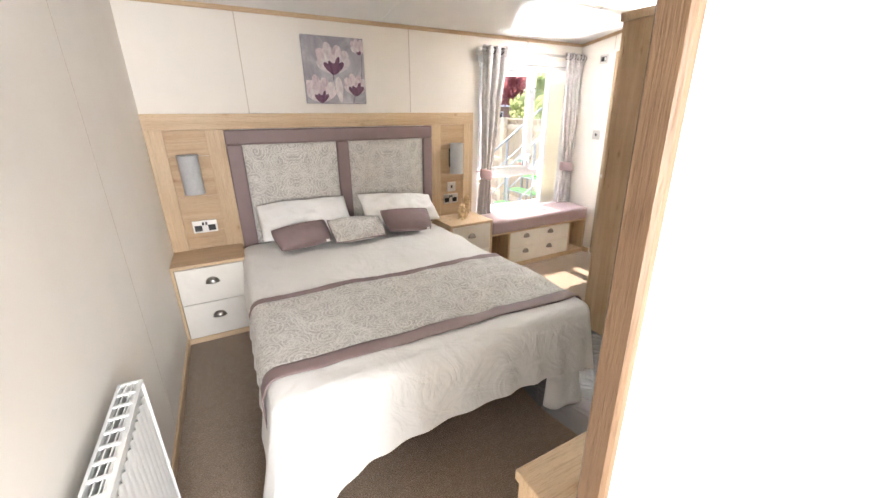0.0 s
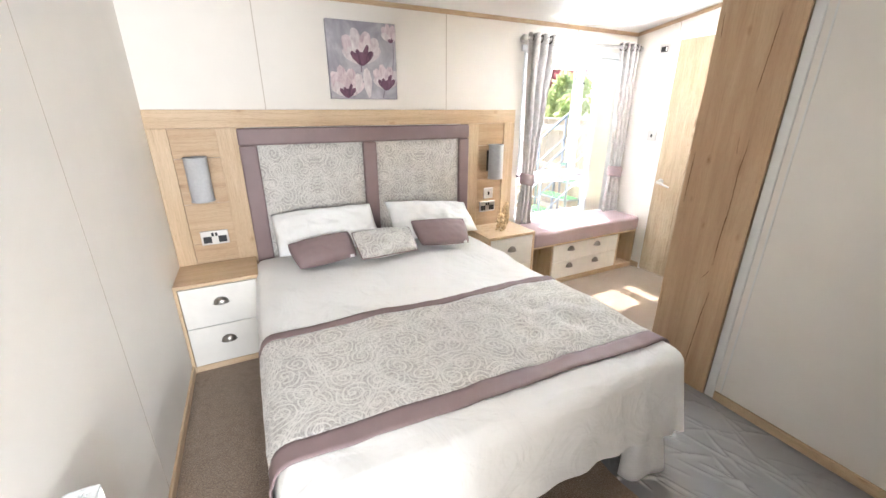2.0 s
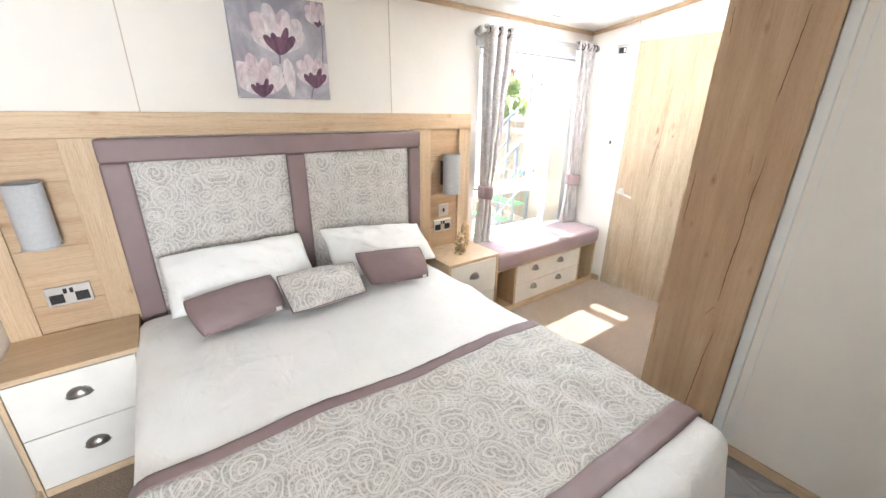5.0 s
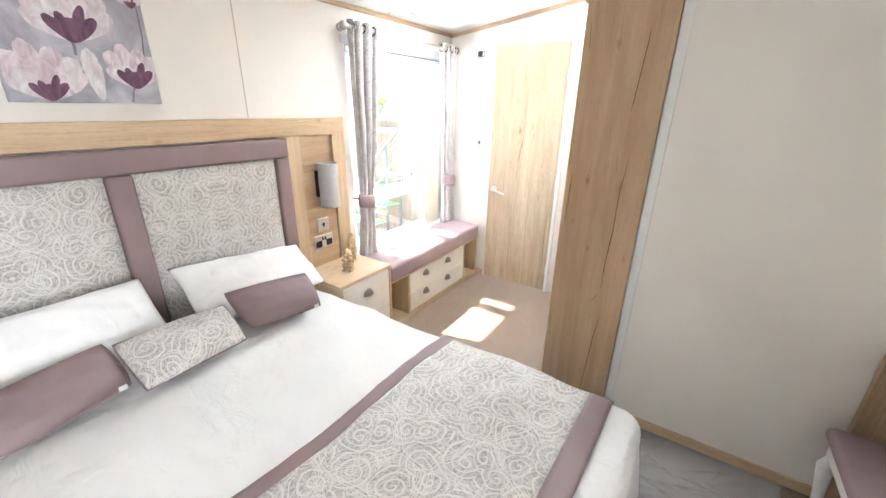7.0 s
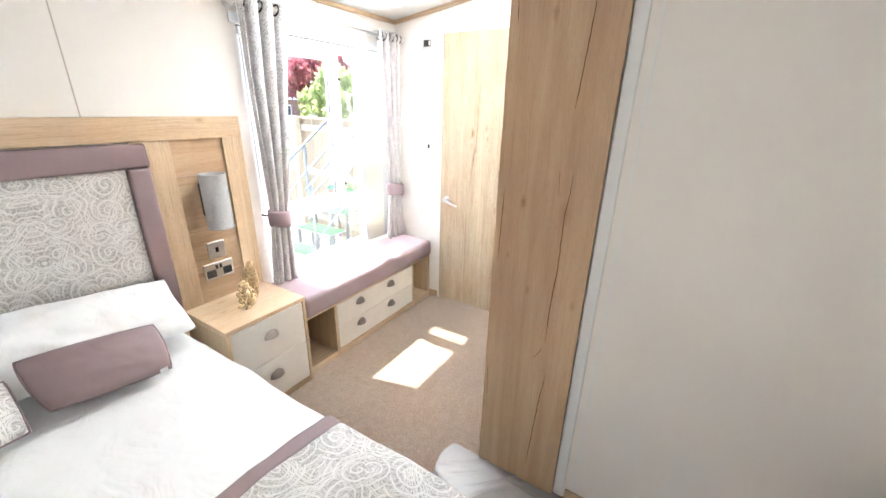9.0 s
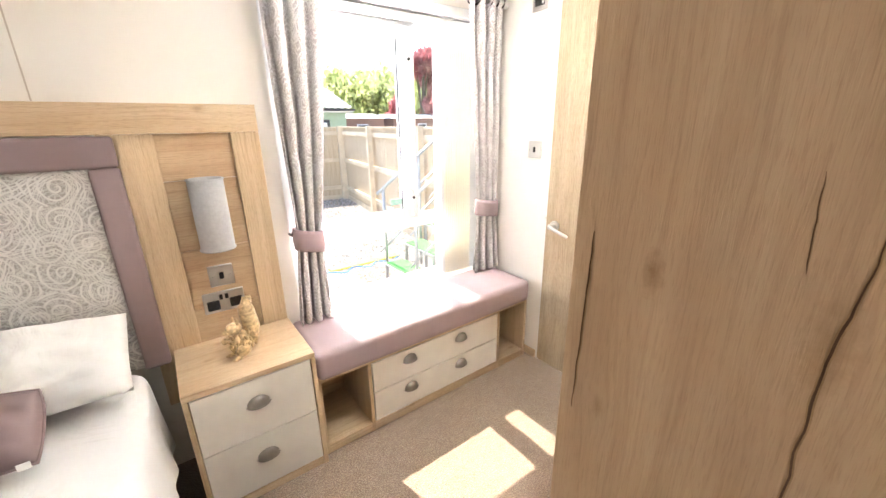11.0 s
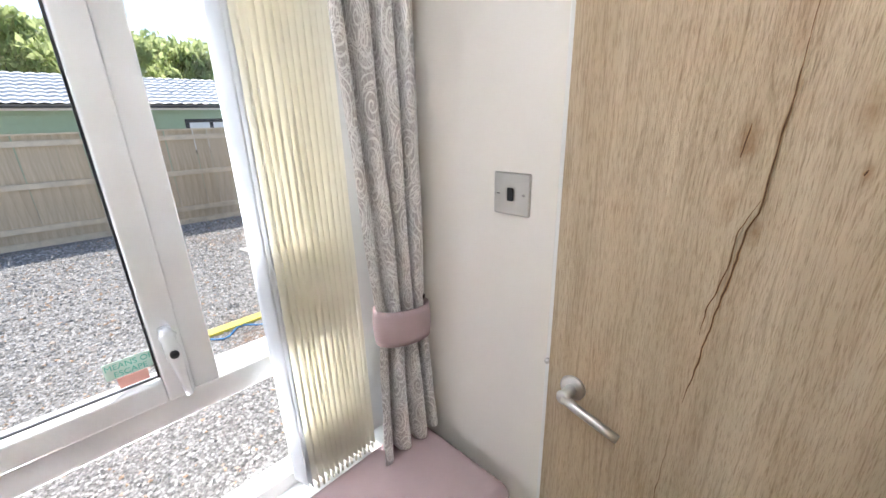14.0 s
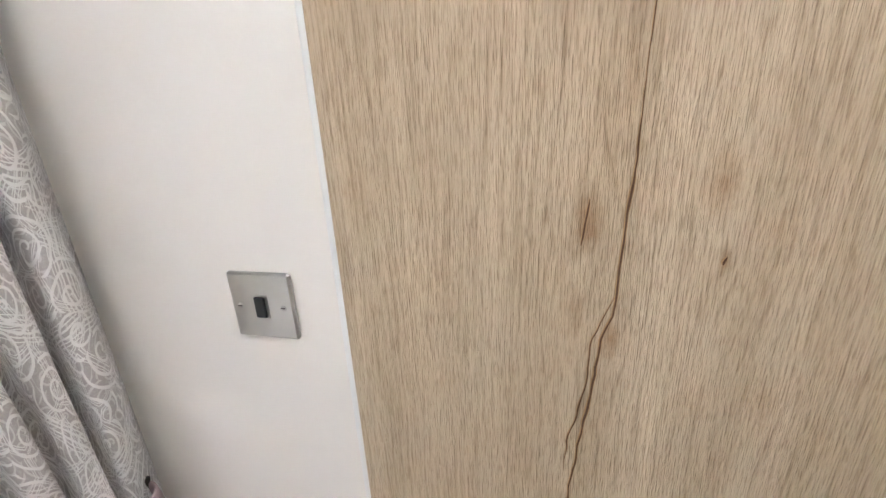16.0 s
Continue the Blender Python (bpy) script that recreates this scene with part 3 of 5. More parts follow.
reveal = [(WX0, WX0 + 0.004, HY, FY0, WZ0 + 0.016, WZ1), (WX1 - 0.004, WX1, HY, FY0, WZ0 + 0.016, WZ1), (WX0 + 0.004, WX1 - 0.004, HY, FY0, WZ1 - 0.004, WZ1)]
for d in reveal:
    box("window_lining", d, UPVC, win, 0)
for d in ((WX0 - 0.03, WX1 + 0.03, HY - 0.012, HY, WZ1, WZ1 + 0.045),):
    box("window_trim", d, UPVC, win, 0.003)

DOOR_CRACKS = [
    ([(2.312, 1.66), (2.320, 1.56), (2.323, 1.413)], 0.0012),
    ([(2.323, 1.430), (2.323, 1.363), (2.326, 1.324), (2.329, 1.226), (2.338, 1.200), (2.343, 1.135), (2.352, 1.059), (2.362, 0.95), (2.368, 0.90)], 0.0034),
    ([(2.330, 1.245), (2.346, 1.200), (2.349, 1.134), (2.362, 1.08), (2.364, 1.03)], 0.0022),
    ([(2.357, 1.338), (2.362, 1.295)], 0.0035),
    ([(2.374, 0.86), (2.383, 0.58), (2.380, 0.28), (2.385, 0.08)], 0.0013),
    ([(2.050, 1.75), (2.042, 1.40), (2.040, 1.10)], 0.0015),
    ([(2.040, 1.05), (2.054, 0.758), (2.073, 0.552), (2.064, 0.17)], 0.0030),
    ([(2.20, 1.92), (2.21, 1.70)], 0.0014),
    ([(2.245, 1.288), (2.247, 1.281)], 0.004),
]
WARDROBE_CRACKS = [
    ([(1.373, 1.784), (1.378, 1.699), (1.384, 1.609), (1.394, 1.485)], 0.0042),
    ([(1.373, 1.297), (1.377, 1.219), (1.383, 1.16), (1.382, 0.989), (1.39, 0.841), (1.391, 0.699)], 0.0046),
    ([(1.398, 0.668), (1.425, 0.618)], 0.003),
    ([(1.373, 0.562), (1.385, 0.454), (1.395, 0.281), (1.405, 0.105)], 0.0042),
    ([(1.595, 1.815), (1.590, 1.713)], 0.003),
    ([(1.592, 1.223), (1.594, 1.121), (1.597, 0.974)], 0.0036),
    ([(1.415, 1.306), (1.409, 1.227)], 0.002),
    ([(1.606, 0.512), (1.600, 0.362)], 0.002),
]

# ---- wood marks ----
def crack(name, pts, axis, at, width, parent, seed=0, depth=0.0006, spread=0.62, material=None):
    """A dark drying crack along points (across, up) on an upright board that faces -axis."""
    bm = bmesh.new()
    fine = []
    for (a0, z0), (a1, z1) in zip(pts, pts[1:]):
        n = max(3, int(abs(z1 - z0) / 0.008))
        for k in range(n):
            t = k / n
            z = z0 + (z1 - z0) * t
            fine.append((a0 + (a1 - a0) * t + 0.0022 * N(z * 35, seed) + 0.0009 * N(z * 160, seed + 5), z))
    fine.append(pts[-1])
    vs = []
    for k, (a, z) in enumerate(fine):
        e = k / (len(fine) - 1)
        w = spread * width * (0.25 + 0.75 * min(1, 6 * e, 6 * (1 - e))) * (0.65 + 0.8 * abs(N(z * 22, seed + 9)))
        row = []
        for s in (-0.5, 0.5):
            p = [0, 0, z]
            p[axis], p[1 - axis] = at - depth, a + s * w
            row.append(bm.verts.new(p))
        vs.append(row)
    for (a, b), (c, d) in zip(vs, vs[1:]):
        bm.faces.new((a, b, d, c))
    thicken(bm, 0.0004)
    return part(name, bm, material or CRACK, parent)


# ---- bathroom door ----
door = thing("door_1", (RX, 2.33, 0), "closed oak-veneer bathroom door with dark grain cracks", "door", kind="structure")
DX = 3.632
leaf = box("leaf", (DX, DX + 0.035, DY0, DY1, 0.012, DZ), OAK_DOOR, door, 0.0015, "z")
for d in ((RX - 0.004, RX + 0.05, DY1 + 0.001, DY1 + 0.013, 0, DZ + 0.012), (RX - 0.02, RX + 0.05, DY0 - 0.03, DY0 - 0.003, 0, DZ + 0.012), (RX - 0.004, RX + 0.05, DY0 - 0.002, DY1, DZ + 0.001, DZ + 0.012)):
    box("frame", d, WHITE, door, 0.002)
for z in (0.19, 0.93, 1.72):
    box("hinge", (DX - 0.006, DX + 0.01, DY0 - 0.006, DY0 + 0.004, z - 0.04, z + 0.04), STEEL, door, 0.002)
KY, KZ = 2.552, 0.832
bm = bmesh.new()
tube(bm, [(DX, KY, KZ), (DX - 0.006, KY, KZ), (DX - 0.01, KY, KZ)], [0.026, 0.026, 0.021], 24)
rose = part("rose", bm, STEEL, door, "brushed steel rose", True)
bm = bmesh.new()
tube(bm, [(DX - 0.008, KY, KZ), (DX - 0.03, KY, KZ), (DX - 0.042, KY, KZ), (DX - 0.048, KY, KZ)], [0.012, 0.011, 0.015, 0.012], 16)
tube(bm, [(DX - 0.042, KY, KZ), (DX - 0.046, KY - 0.03, KZ - 0.008), (DX - 0.046, KY - 0.075, KZ - 0.020), (DX - 0.044, KY - 0.108, KZ - 0.030)], [0.010, 0.009, 0.0085, 0.008], 14)
part("lever", bm, STEEL, door, "brushed steel lever handle", True)
tube_part("latch", [(RX - 0.002, DY1 + 0.006, KZ + 0.03), (RX - 0.012, DY1 + 0.006, KZ + 0.03)], 0.006, STEEL, door)
for k, (pts, w) in enumerate(DOOR_CRACKS):
    crack("stained_edge", pts, 0, DX, w, door, 3 + k, 0.0012, 1.25, CRACK_EDGE)
    crack("grain_crack", pts, 0, DX, w, door, 3 + k, 0.0024, 0.62)

# ---- headboard ----
hb = thing("headboard", (1.19, 3.0, 0), "oak headboard wall panel with a mauve padded fabric centre", "headboard")
HB = 1.418
for d, g in (((0.001, 2.376, 2.998, HY - 0.001, 1.322, HB), "x"), ((0.001, 0.093, 2.998, HY - 0.001, 0.3, 1.3215), "z"), ((0.322, 0.47, 2.998, HY - 0.001, 0.3, 1.3215), "z"), ((1.90, 2.047, 2.998, HY - 0.001, 0.3, 1.3215), "z"), ((2.278, 2.376, 2.998, HY - 0.001, 0.3, 1.3215), "z")):
    box("rail", d, OAK, hb, 0.0015, g)
for x0, x1 in ((0.093, 0.322), (2.047, 2.278)):
    cuts = [0.5, 0.66, 0.90, 1.16, 1.3215]
    for k, (z0, z1) in enumerate(zip(cuts, cuts[1:])):
        box("plank", (x0, x1, 3.012, HY - 0.001, z0 + 0.0008, z1 - 0.0008), OAK_RUSTIC, hb, 0.001, "x")
for d in ((0.425, 1.942, 2.955, 2.998, 1.222, 1.318), (0.425, 0.520, 2.955, 2.998, 0.5, 1.222), (1.862, 1.942, 2.955, 2.998, 0.5, 1.222), (1.146, 1.236, 2.955, 2.998, 0.5, 1.222)):
    box("padded_frame", d, MAUVE, hb, 0.014, "x", "mauve padded border", 3)
for x0, x1 in ((0.512, 1.154), (1.228, 1.870)):
    bm = bmesh.new()

    def face(u, v, x0=x0, x1=x1):
        e = max(0.0, (1 - (2 * u - 1) ** 12) * (1 - (2 * v - 1) ** 12))
        return (x0 + (x1 - x0) * u, 2.985 - 0.016 * e ** 0.5 + 0.0015 * N(u * 5, v * 5), 0.5 + 0.73 * v)
    grid(bm, 24, 24, face, lambda u, v, x0=x0, x1=x1: (abs(u - 0.5) * (x1 - x0) + 2.0, v * 0.73))
    part("fabric_panel", bm, PAISLEY, hb, "grey paisley jacquard panel", True)

# ---- switches and sockets ----
def plate(name, x, y, z, w, h, label, kind, facing="y"):
    """Faceplate whose front looks along -y (or -x); x, z are its lower left corner."""
    t = thing(name, (x, y, z) if facing == "y" else (x, y, z), label, "socket" if kind == "socket" else "switch")

    def bx(nm, a0, a1, b0, b1, c0, c1, m, bev=0.001, lab="", par=t):
        d = (x + a0, x + a1, y - b1, y - b0, z + c0, z + c1) if facing == "y" else (x - b1, x - b0, y + w - a1, y + w - a0, z + c0, z + c1)
        return box(nm, d, m, par, bev, label=lab)
    bx("faceplate", 0, w, 0, 0.008, 0, h, STEEL, 0.0025, "brushed steel faceplate")
    def screw(a):
        p0 = (x + a, y - 0.008, z + h / 2) if facing == "y" else (x - 0.008, y + w - a, z + h / 2)
        p1 = (x + a, y - 0.0092, z + h / 2) if facing == "y" else (x - 0.0092, y + w - a, z + h / 2)
        tube_part("screw", [p0, p1], 0.0035, STEEL, t)
        bx("slot", a - 0.003, a + 0.003, 0.0092, 0.0096, h / 2 - 0.0006, h / 2 + 0.0006, BLACK, 0)
    screw(0.013)
    screw(w - 0.013)
    if kind == "switch":
        bx("surround", w / 2 - 0.009, w / 2 + 0.009, 0.008, 0.0088, h / 2 - 0.015, h / 2 + 0.015, STEEL, 0)
        bx("rocker", w / 2 - 0.0075, w / 2 + 0.0075, 0.0085, 0.0125, h / 2 - 0.0135, h / 2 + 0.0135, BLACK, 0.0015, "black rocker")
    elif kind == "control":
        bx("display", 0.018, w - 0.018, 0.008, 0.0095, 0.02, h - 0.02, BLACK, 0.001, "dark thermostat display")
        bx("button", w - 0.034, w - 0.022, 0.0095, 0.0115, 0.026, h - 0.026, WHITE, 0.0005)
    else:
        for cx in (0.033, w - 0.033):
            bx("outlet_insert", cx - 0.022, cx + 0.022, 0.008, 0.0095, 0.012, 0.052, BLACK, 0.002, "black socket insert")
            for a, c, ww, hh in ((0, 0.043, 0.004, 0.009), (-0.011, 0.027, 0.007, 0.005), (0.011, 0.027, 0.007, 0.005)):
                bx("pin_hole", cx + a - ww / 2, cx + a + ww / 2, 0.0095, 0.0098, c - hh / 2, c + hh / 2, DARK, 0)
            bx("rocker", (w / 2 - 0.016) if cx < w / 2 else (w / 2 + 0.004), (w / 2 - 0.004) if cx < w / 2 else (w / 2 + 0.016), 0.008, 0.012, 0.052, 0.074, BLACK, 0.0015)
    return t


plate("light_switch", 2.117, 3.012, 0.742, 0.086, 0.086, "brushed steel single light switch on the oak panel", "switch")
plate("wall_socket", 2.08, 3.012, 0.634, 0.146, 0.086, "brushed steel double socket above the bedside cabinet", "socket")
plate("wall_socket", 0.139, 3.012, 0.650, 0.146, 0.086, "brushed steel double socket beside the wall lamp", "socket")
plate("light_switch", RX, 2.678, 1.163, 0.086, 0.086, "brushed steel light switch beside the bathroom door", "switch", "x")
plate("thermostat", RX, 2.693, 1.842, 0.094, 0.08, "silver heating control on the wall above the switch", "control", "x")


# ---- wall lamps ----
def wall_lamp(x, z0, z1):
    t = thing("wall_lamp", (x, 3.0, z0), "wall lamp with a grey linen half-drum shade, unlit", "wall lamp", "bedside wall lamps")
    box("backplate", (x - 0.03, x + 0.03, 2.985, 3.012, z0 + 0.05, z1 - 0.05), BRONZE, t, 0.003, label="dark bronze backplate")
    R = 0.056
    bm = bmesh.new()
    prof = [(R, 0.0), (R, 1.0), (R - 0.003, 1.0), (R - 0.003, 0.0)]
    grid(bm, 40, 3, lambda u, v: (x + prof[round(v * 3)][0] * math.cos(2 * math.pi * u), 2.925 + prof[round(v * 3)][0] * math.sin(2 * math.pi * u), z0 + (z1 - z0) * prof[round(v * 3)][1]), lambda u, v: (u * 0.35, v * 0.25), wrap=True)
    bmesh.ops.recalc_face_normals(bm, faces=bm.faces)
    sh = part("shade", bm, SHADE, t, "grey linen drum shade", False)
    for z in (z0 + 0.003, z1 - 0.003):
        bm = bmesh.new()
        tube(bm, [(x + (R + 0.0006) * math.cos(a), 2.925 + (R + 0.0006) * math.sin(a), z) for a in [2 * math.pi * k / 36 for k in range(37)]], 0.003, 6)
        part("shade_rim", bm, SHADE, sh, "", True)
    tube_part("bulb_holder", [(x, 2.985, z0 + 0.07), (x, 2.93, z0 + 0.07), (x, 2.925, z0 + 0.15)], 0.012, WHITE, t)


wall_lamp(2.163, 0.915, 1.172)
wall_lamp(0.203, 0.932, 1.175)


# ---- cup pulls and drawers ----
def cup_pull(x, y, z, parent, w=0.076, h=0.036, d=0.024):
    bm = bmesh.new()

    def dome(u, v, off=0.0):
        th, ph = math.pi * u, math.pi / 2 * v
        r = math.sin(th)
        return (x + (w / 2 - off) * math.cos(th), y - (d - off) * r * math.sin(ph), z - h / 2 + (h - off) * r * math.cos(ph))
    grid(bm, 20, 8, lambda u, v: dome(u, v))
    grid(bm, 20, 8, lambda u, v: dome(u, v, 0.003))
    tube(bm, [dome(k / 20, 1.0) for k in range(1, 20)], 0.0018, 6)
    tube(bm, [(x - w / 2 - 0.004, y - 0.0015, z - h / 2 + 0.001)] + [dome(k / 20, 0.0) for k in range(1, 20)] + [(x + w / 2 + 0.004, y - 0.0015, z - h / 2 + 0.001)], 0.002, 6)
    return part("cup_handle", bm, PEWTER, parent, "antique pewter cup pull", True)


def bedside(x0, x1, y0, top, label):
    t = thing("bedside_cabinet", ((x0 + x1) / 2, y0 + 0.15, 0), label, "bedside cabinet", "bedside cabinets")
    y1 = 2.997
    box("top", (x0, x1, y0, y1, top - 0.022, top), OAK, t, 0.002, "x")
    for a, b in ((x0, x0 + 0.016), (x1 - 0.016, x1)):
        box("side_panel", (a, b, y0 + 0.001, y1, 0, top - 0.0225), OAK, t, 0.001, "z")
    box("plinth", (x0 + 0.0165, x1 - 0.0165, y0 + 0.006, y0 + 0.02, 0, 0.035), OAK, t, 0.001, "x")
    box("back", (x0 + 0.0165, x1 - 0.0165, y1 - 0.01, y1, 0.036, top - 0.023), OAK, t, 0, "z")
    hgt = (top - 0.022 - 0.04 - 0.009) / 2
    for k in range(2):
        z0 = 0.039 + k * (hgt + 0.004)
        dr = box("drawer", (x0 + 0.019, x1 - 0.019, y0 + 0.004, y0 + 0.022, z0, z0 + hgt), DRAWER, t, 0.0015, "z", "ivory drawer front")
        box("drawer_box", (x0 + 0.03, x1 - 0.03, y0 + 0.0225, y1 - 0.02, z0 + 0.01, z0 + hgt - 0.02), DRAWER, dr, 0)
        cup_pull((x0 + x1) / 2 + 0.0, y0 + 0.004, z0 + hgt * 0.5 + 0.03, dr)
    return t


bedside(0.002, 0.415, 2.675, 0.541, "oak bedside cabinet with two ivory drawers by the side wall")
bedside(1.952, 2.378, 2.652, 0.530, "oak bedside cabinet with two ivory drawers beside the window seat")

# ---- window seat ----
ws = thing("storage_bench", (3.0, 2.85, 0), "oak storage bench with ivory drawers and open cubbies below the window", "bench")
BX0, BX1, BYF, BT = 2.383, 3.612, 2.69, 0.372
for a, b in ((BX0, BX0 + 0.016), (2.602, 2.618), (3.382, 3.398), (BX1 - 0.016, BX1)):
    box("upright", (a, b, BYF, HY - 0.002, 0, BT - 0.0165), OAK, ws, 0.001, "z")
box("top", (BX0, BX1, BYF, HY - 0.002, BT - 0.016, BT), OAK, ws, 0.001, "x")
for a, b in ((BX0 + 0.0165, 2.6015), (2.6185, 3.3815), (3.3985, BX1 - 0.0165)):
    box("base_board", (a, b, BYF + 0.001, HY - 0.003, 0.028, 0.044), OAK, ws, 0.001, "x")
    box("plinth", (a, b, BYF + 0.002, BYF + 0.016, 0, 0.0275), OAK, ws, 0.001, "x")
    box("back", (a, b, HY - 0.012, HY - 0.003, 0.0445, BT - 0.017), OAK_RUSTIC, ws, 0, "x")
for z0, z1 in ((0.05, 0.199), (0.203, 0.352)):
    dr = box("drawer", (2.622, 3.378, BYF - 0.002, BYF + 0.016, z0, z1), DRAWER, ws, 0.0015, "x", "long ivory drawer front")
    for hx in (2.813, 3.118):
        cup_pull(hx, BYF - 0.002, (z0 + z1) / 2 + 0.034, dr, 0.072, 0.034)
bm = bmesh.new()
add_box(bm, 2.384, 3.604, 2.662, HY - 0.004, 0.3725, 0.50)
bmesh.ops.recalc_face_normals(bm, faces=bm.faces)
bmesh.ops.bevel(bm, geom=bm.edges[:], offset=0.03, segments=5, profile=0.5, affect="EDGES")
tagged(part("seat_cushion", bm, MAUVE_LIGHT, None, "", True), "long mauve vinyl cushion on the window seat", "cushion")

# ---- wardrobe ----
wd = thing("wardrobe", (2.9, 1.45, 0), "tall oak-effect wardrobe with a cracked-grain side panel", "wardrobe")
box("side_panel", (2.425, 2.439, 1.286, 1.618, 0, 1.885), OAK_PANEL, wd, 0.001, "z")
box("back_panel", (2.4835, 3.62, 1.05, 1.06, 0, 1.885), OAK_RUSTIC, wd, 0, "z")
box("front_board", (2.451, 3.64, 1.55, 1.576, 0, 0.33), OAK, wd, 0.001, "x")
for x0, x1 in ((2.4515, 3.0), (3.003, 3.62)):
    dd = box("door", (x0, x1, 1.592, 1.610, 0.335, 1.883), OAK_DOOR, wd, 0.0015, "z")
    tube_part("handle", [((x0 + 0.03), 1.610, 0.53), ((x0 + 0.03), 1.626, 0.53), ((x0 + 0.03), 1.631, 0.53)], [0.005, 0.008, 0.012], PEWTER, dd)
box("cornice", (2.412, 3.64, 1.286, 1.63, 1.886, 1.93), OAK, wd, 0.004, "x", seg=2)
box("filler", (2.44, 2.45, 1.29, 1.588, 0, 1.88), OAK, wd, 0, "z")
for k, (pts, w) in enumerate(WARDROBE_CRACKS):
    crack("stained_edge", pts, 0, 2.425, w, wd, 30 + k, 0.0012, 1.3, CRACK_EDGE)
    crack("grain_crack", pts, 0, 2.425, w, wd, 30 + k, 0.0024, 0.55)

# ---- bed ----
X0, X1, Y0, Y1, R0, ZB = 0.40, 1.872, 1.10, 2.93, 0.055, 0.55
bed = thing("bed", (1.13, 2.0, 0), "double divan bed base under white bedding", "bed")
box("base", (0.47, 1.80, 1.30, 2.94, 0.04, 0.30), MAUVE, bed, 0.01, "x", "dark divan base")
box("mattress", (0.43, 1.84, 1.14, 2.92, 0.301, 0.515), SHEET, bed, 0.04, "x", "white mattress", 3)
for x in (0.52, 1.75):
    for y in (1.36, 2.86):
        tube_part("leg", [(x, y, 0), (x, y, 0.04)], 0.025, BLACK, bed)


def sheet_z(x, y):
    e = 0.008 * N(x * 3.2, y * 2.6) + 0.006 * N(x * 7 + 3, y * 5) + 0.003 * N(x * 16, y * 11)
    ridge = 0.022 * max(0, N(x * 2.2 + y * 4.5, y * 1.3 - x * 2, 4)) ** 1.5
    puff = 0.03 * math.exp(-((x - 1.5) ** 2 + (y - 1.58) ** 2) / 0.06) * (0.4 + 1.6 * N(x * 9, y * 9, 2))
    return ZB + e + ridge + puff


def rounded(s):
    """Place and outward way at s (0..1) round the bed's edge, counter-clockwise from the head's left corner down the left side."""
    lx, ly, r = X1 - X0, Y1 - Y0, 0.07
    segs = [("l", ly - 2 * r), ("c1", math.pi / 2 * r), ("f", lx - 2 * r), ("c2", math.pi / 2 * r), ("r", ly - 2 * r), ("c3", math.pi / 2 * r), ("h", lx - 2 * r), ("c4", math.pi / 2 * r)]
    weights = {"c1": 0.30, "c2": 0.30, "c3": 0.05, "c4": 0.05}
    tot = sum(weights.get(n, l) for n, l in segs)
    d = s * tot
    for n, l in segs:
        w = weights.get(n, l)
        if d <= w:
            t = d / w
            break
        d -= w
    if n == "l":
        return (X0, Y1 - r - t * l), (-1, 0), n, t
    if n == "f":
        return (X0 + r + t * l, Y0), (0, -1), n, t
    if n == "r":
        return (X1, Y0 + r + t * l), (1, 0), n, t
    if n == "h":
        return (X1 - r - t * l, Y1), (0, 1), n, t
    cx, cy, a0 = {"c1": (X0 + r, Y0 + r, 180), "c2": (X1 - r, Y0 + r, 270), "c3": (X1 - r, Y1 - r, 0), "c4": (X0 + r, Y1 - r, 90)}[n]
    a = radians(a0 + 90 * t)
    return (cx + r * math.cos(a), cy + r * math.sin(a)), (math.cos(a), math.sin(a)), n, t


def sheet_point(s, q):
    """q from 0 (bed's middle) over 1 (the edge) to 2 (the hem)."""
    (px, py), (nx, ny), n, t = rounded(s % 1.0)
    ix, iy = px - nx * R0, py - ny * R0
    if q <= 1:
        mx, my = 1.13, min(max(iy, 1.75), 2.3)
        e = 1 - (1 - q) ** 1.3
        x, y = mx + (ix - mx) * e, my + (iy - my) * e
        return (x, y, sheet_z(x, y))
    z1 = sheet_z(ix, iy)
    k = q - 1
    if k < 0.2:
        a = k / 0.2 * math.pi / 2
        return (ix + nx * R0 * math.sin(a), iy + ny * R0 * math.sin(a), z1 - R0 * (1 - math.cos(a)))
    k = (k - 0.2) / 0.8
    drop, flare, fold = 0.235, 0.02, 0.006
    if n == "f":
        drop = 0.25 + 0.006 * math.sin(t * 9) + 0.225 * math.exp(-t / 0.08) + 0.03 * math.exp(-(1 - t) / 0.04)
        flare = 0.02 + 0.06 * math.exp(-t / 0.08) + 0.02 * math.exp(-(1 - t) / 0.06)
    elif n == "c1":
        drop, flare, fold = 0.475 + 0.015 * math.sin(t * 12), 0.085 + 0.05 * math.sin(math.pi * t), 0.018
    elif n == "c2":
        drop, flare, fold = 0.265 + 0.03 * math.sin(math.pi * t), 0.035 + 0.015 * math.sin(math.pi * t), 0.006
    elif n == "l":
        drop = 0.235 + 0.24 * math.exp(-(1 - t) / 0.05)
        flare = 0.03 + 0.05 * math.exp(-(1 - t) / 0.08)
    elif n == "r":
        drop = 0.235 + 0.03 * math.exp(-t / 0.05)
    elif n == "h":
        drop, flare = 0.1, 0.0
    w = math.sin(s * 260 + 1.5 * math.sin(s * 40)) * fold * k + 0.006 * k * N(s * 30, 3) + 0.002 * N(s * 90, k * 2)
    o = R0 + flare * k + w
    return (ix + nx * o, iy + ny * o, max(0.012, z1 - R0 - drop * k))


bm = bmesh.new()
grid(bm, 300, 54, lambda u, v: sheet_point(u, v * 2), lambda u, v: (u * 6, v * 1.5), wrap=True)
bmesh.ops.recalc_face_normals(bm, faces=bm.faces)
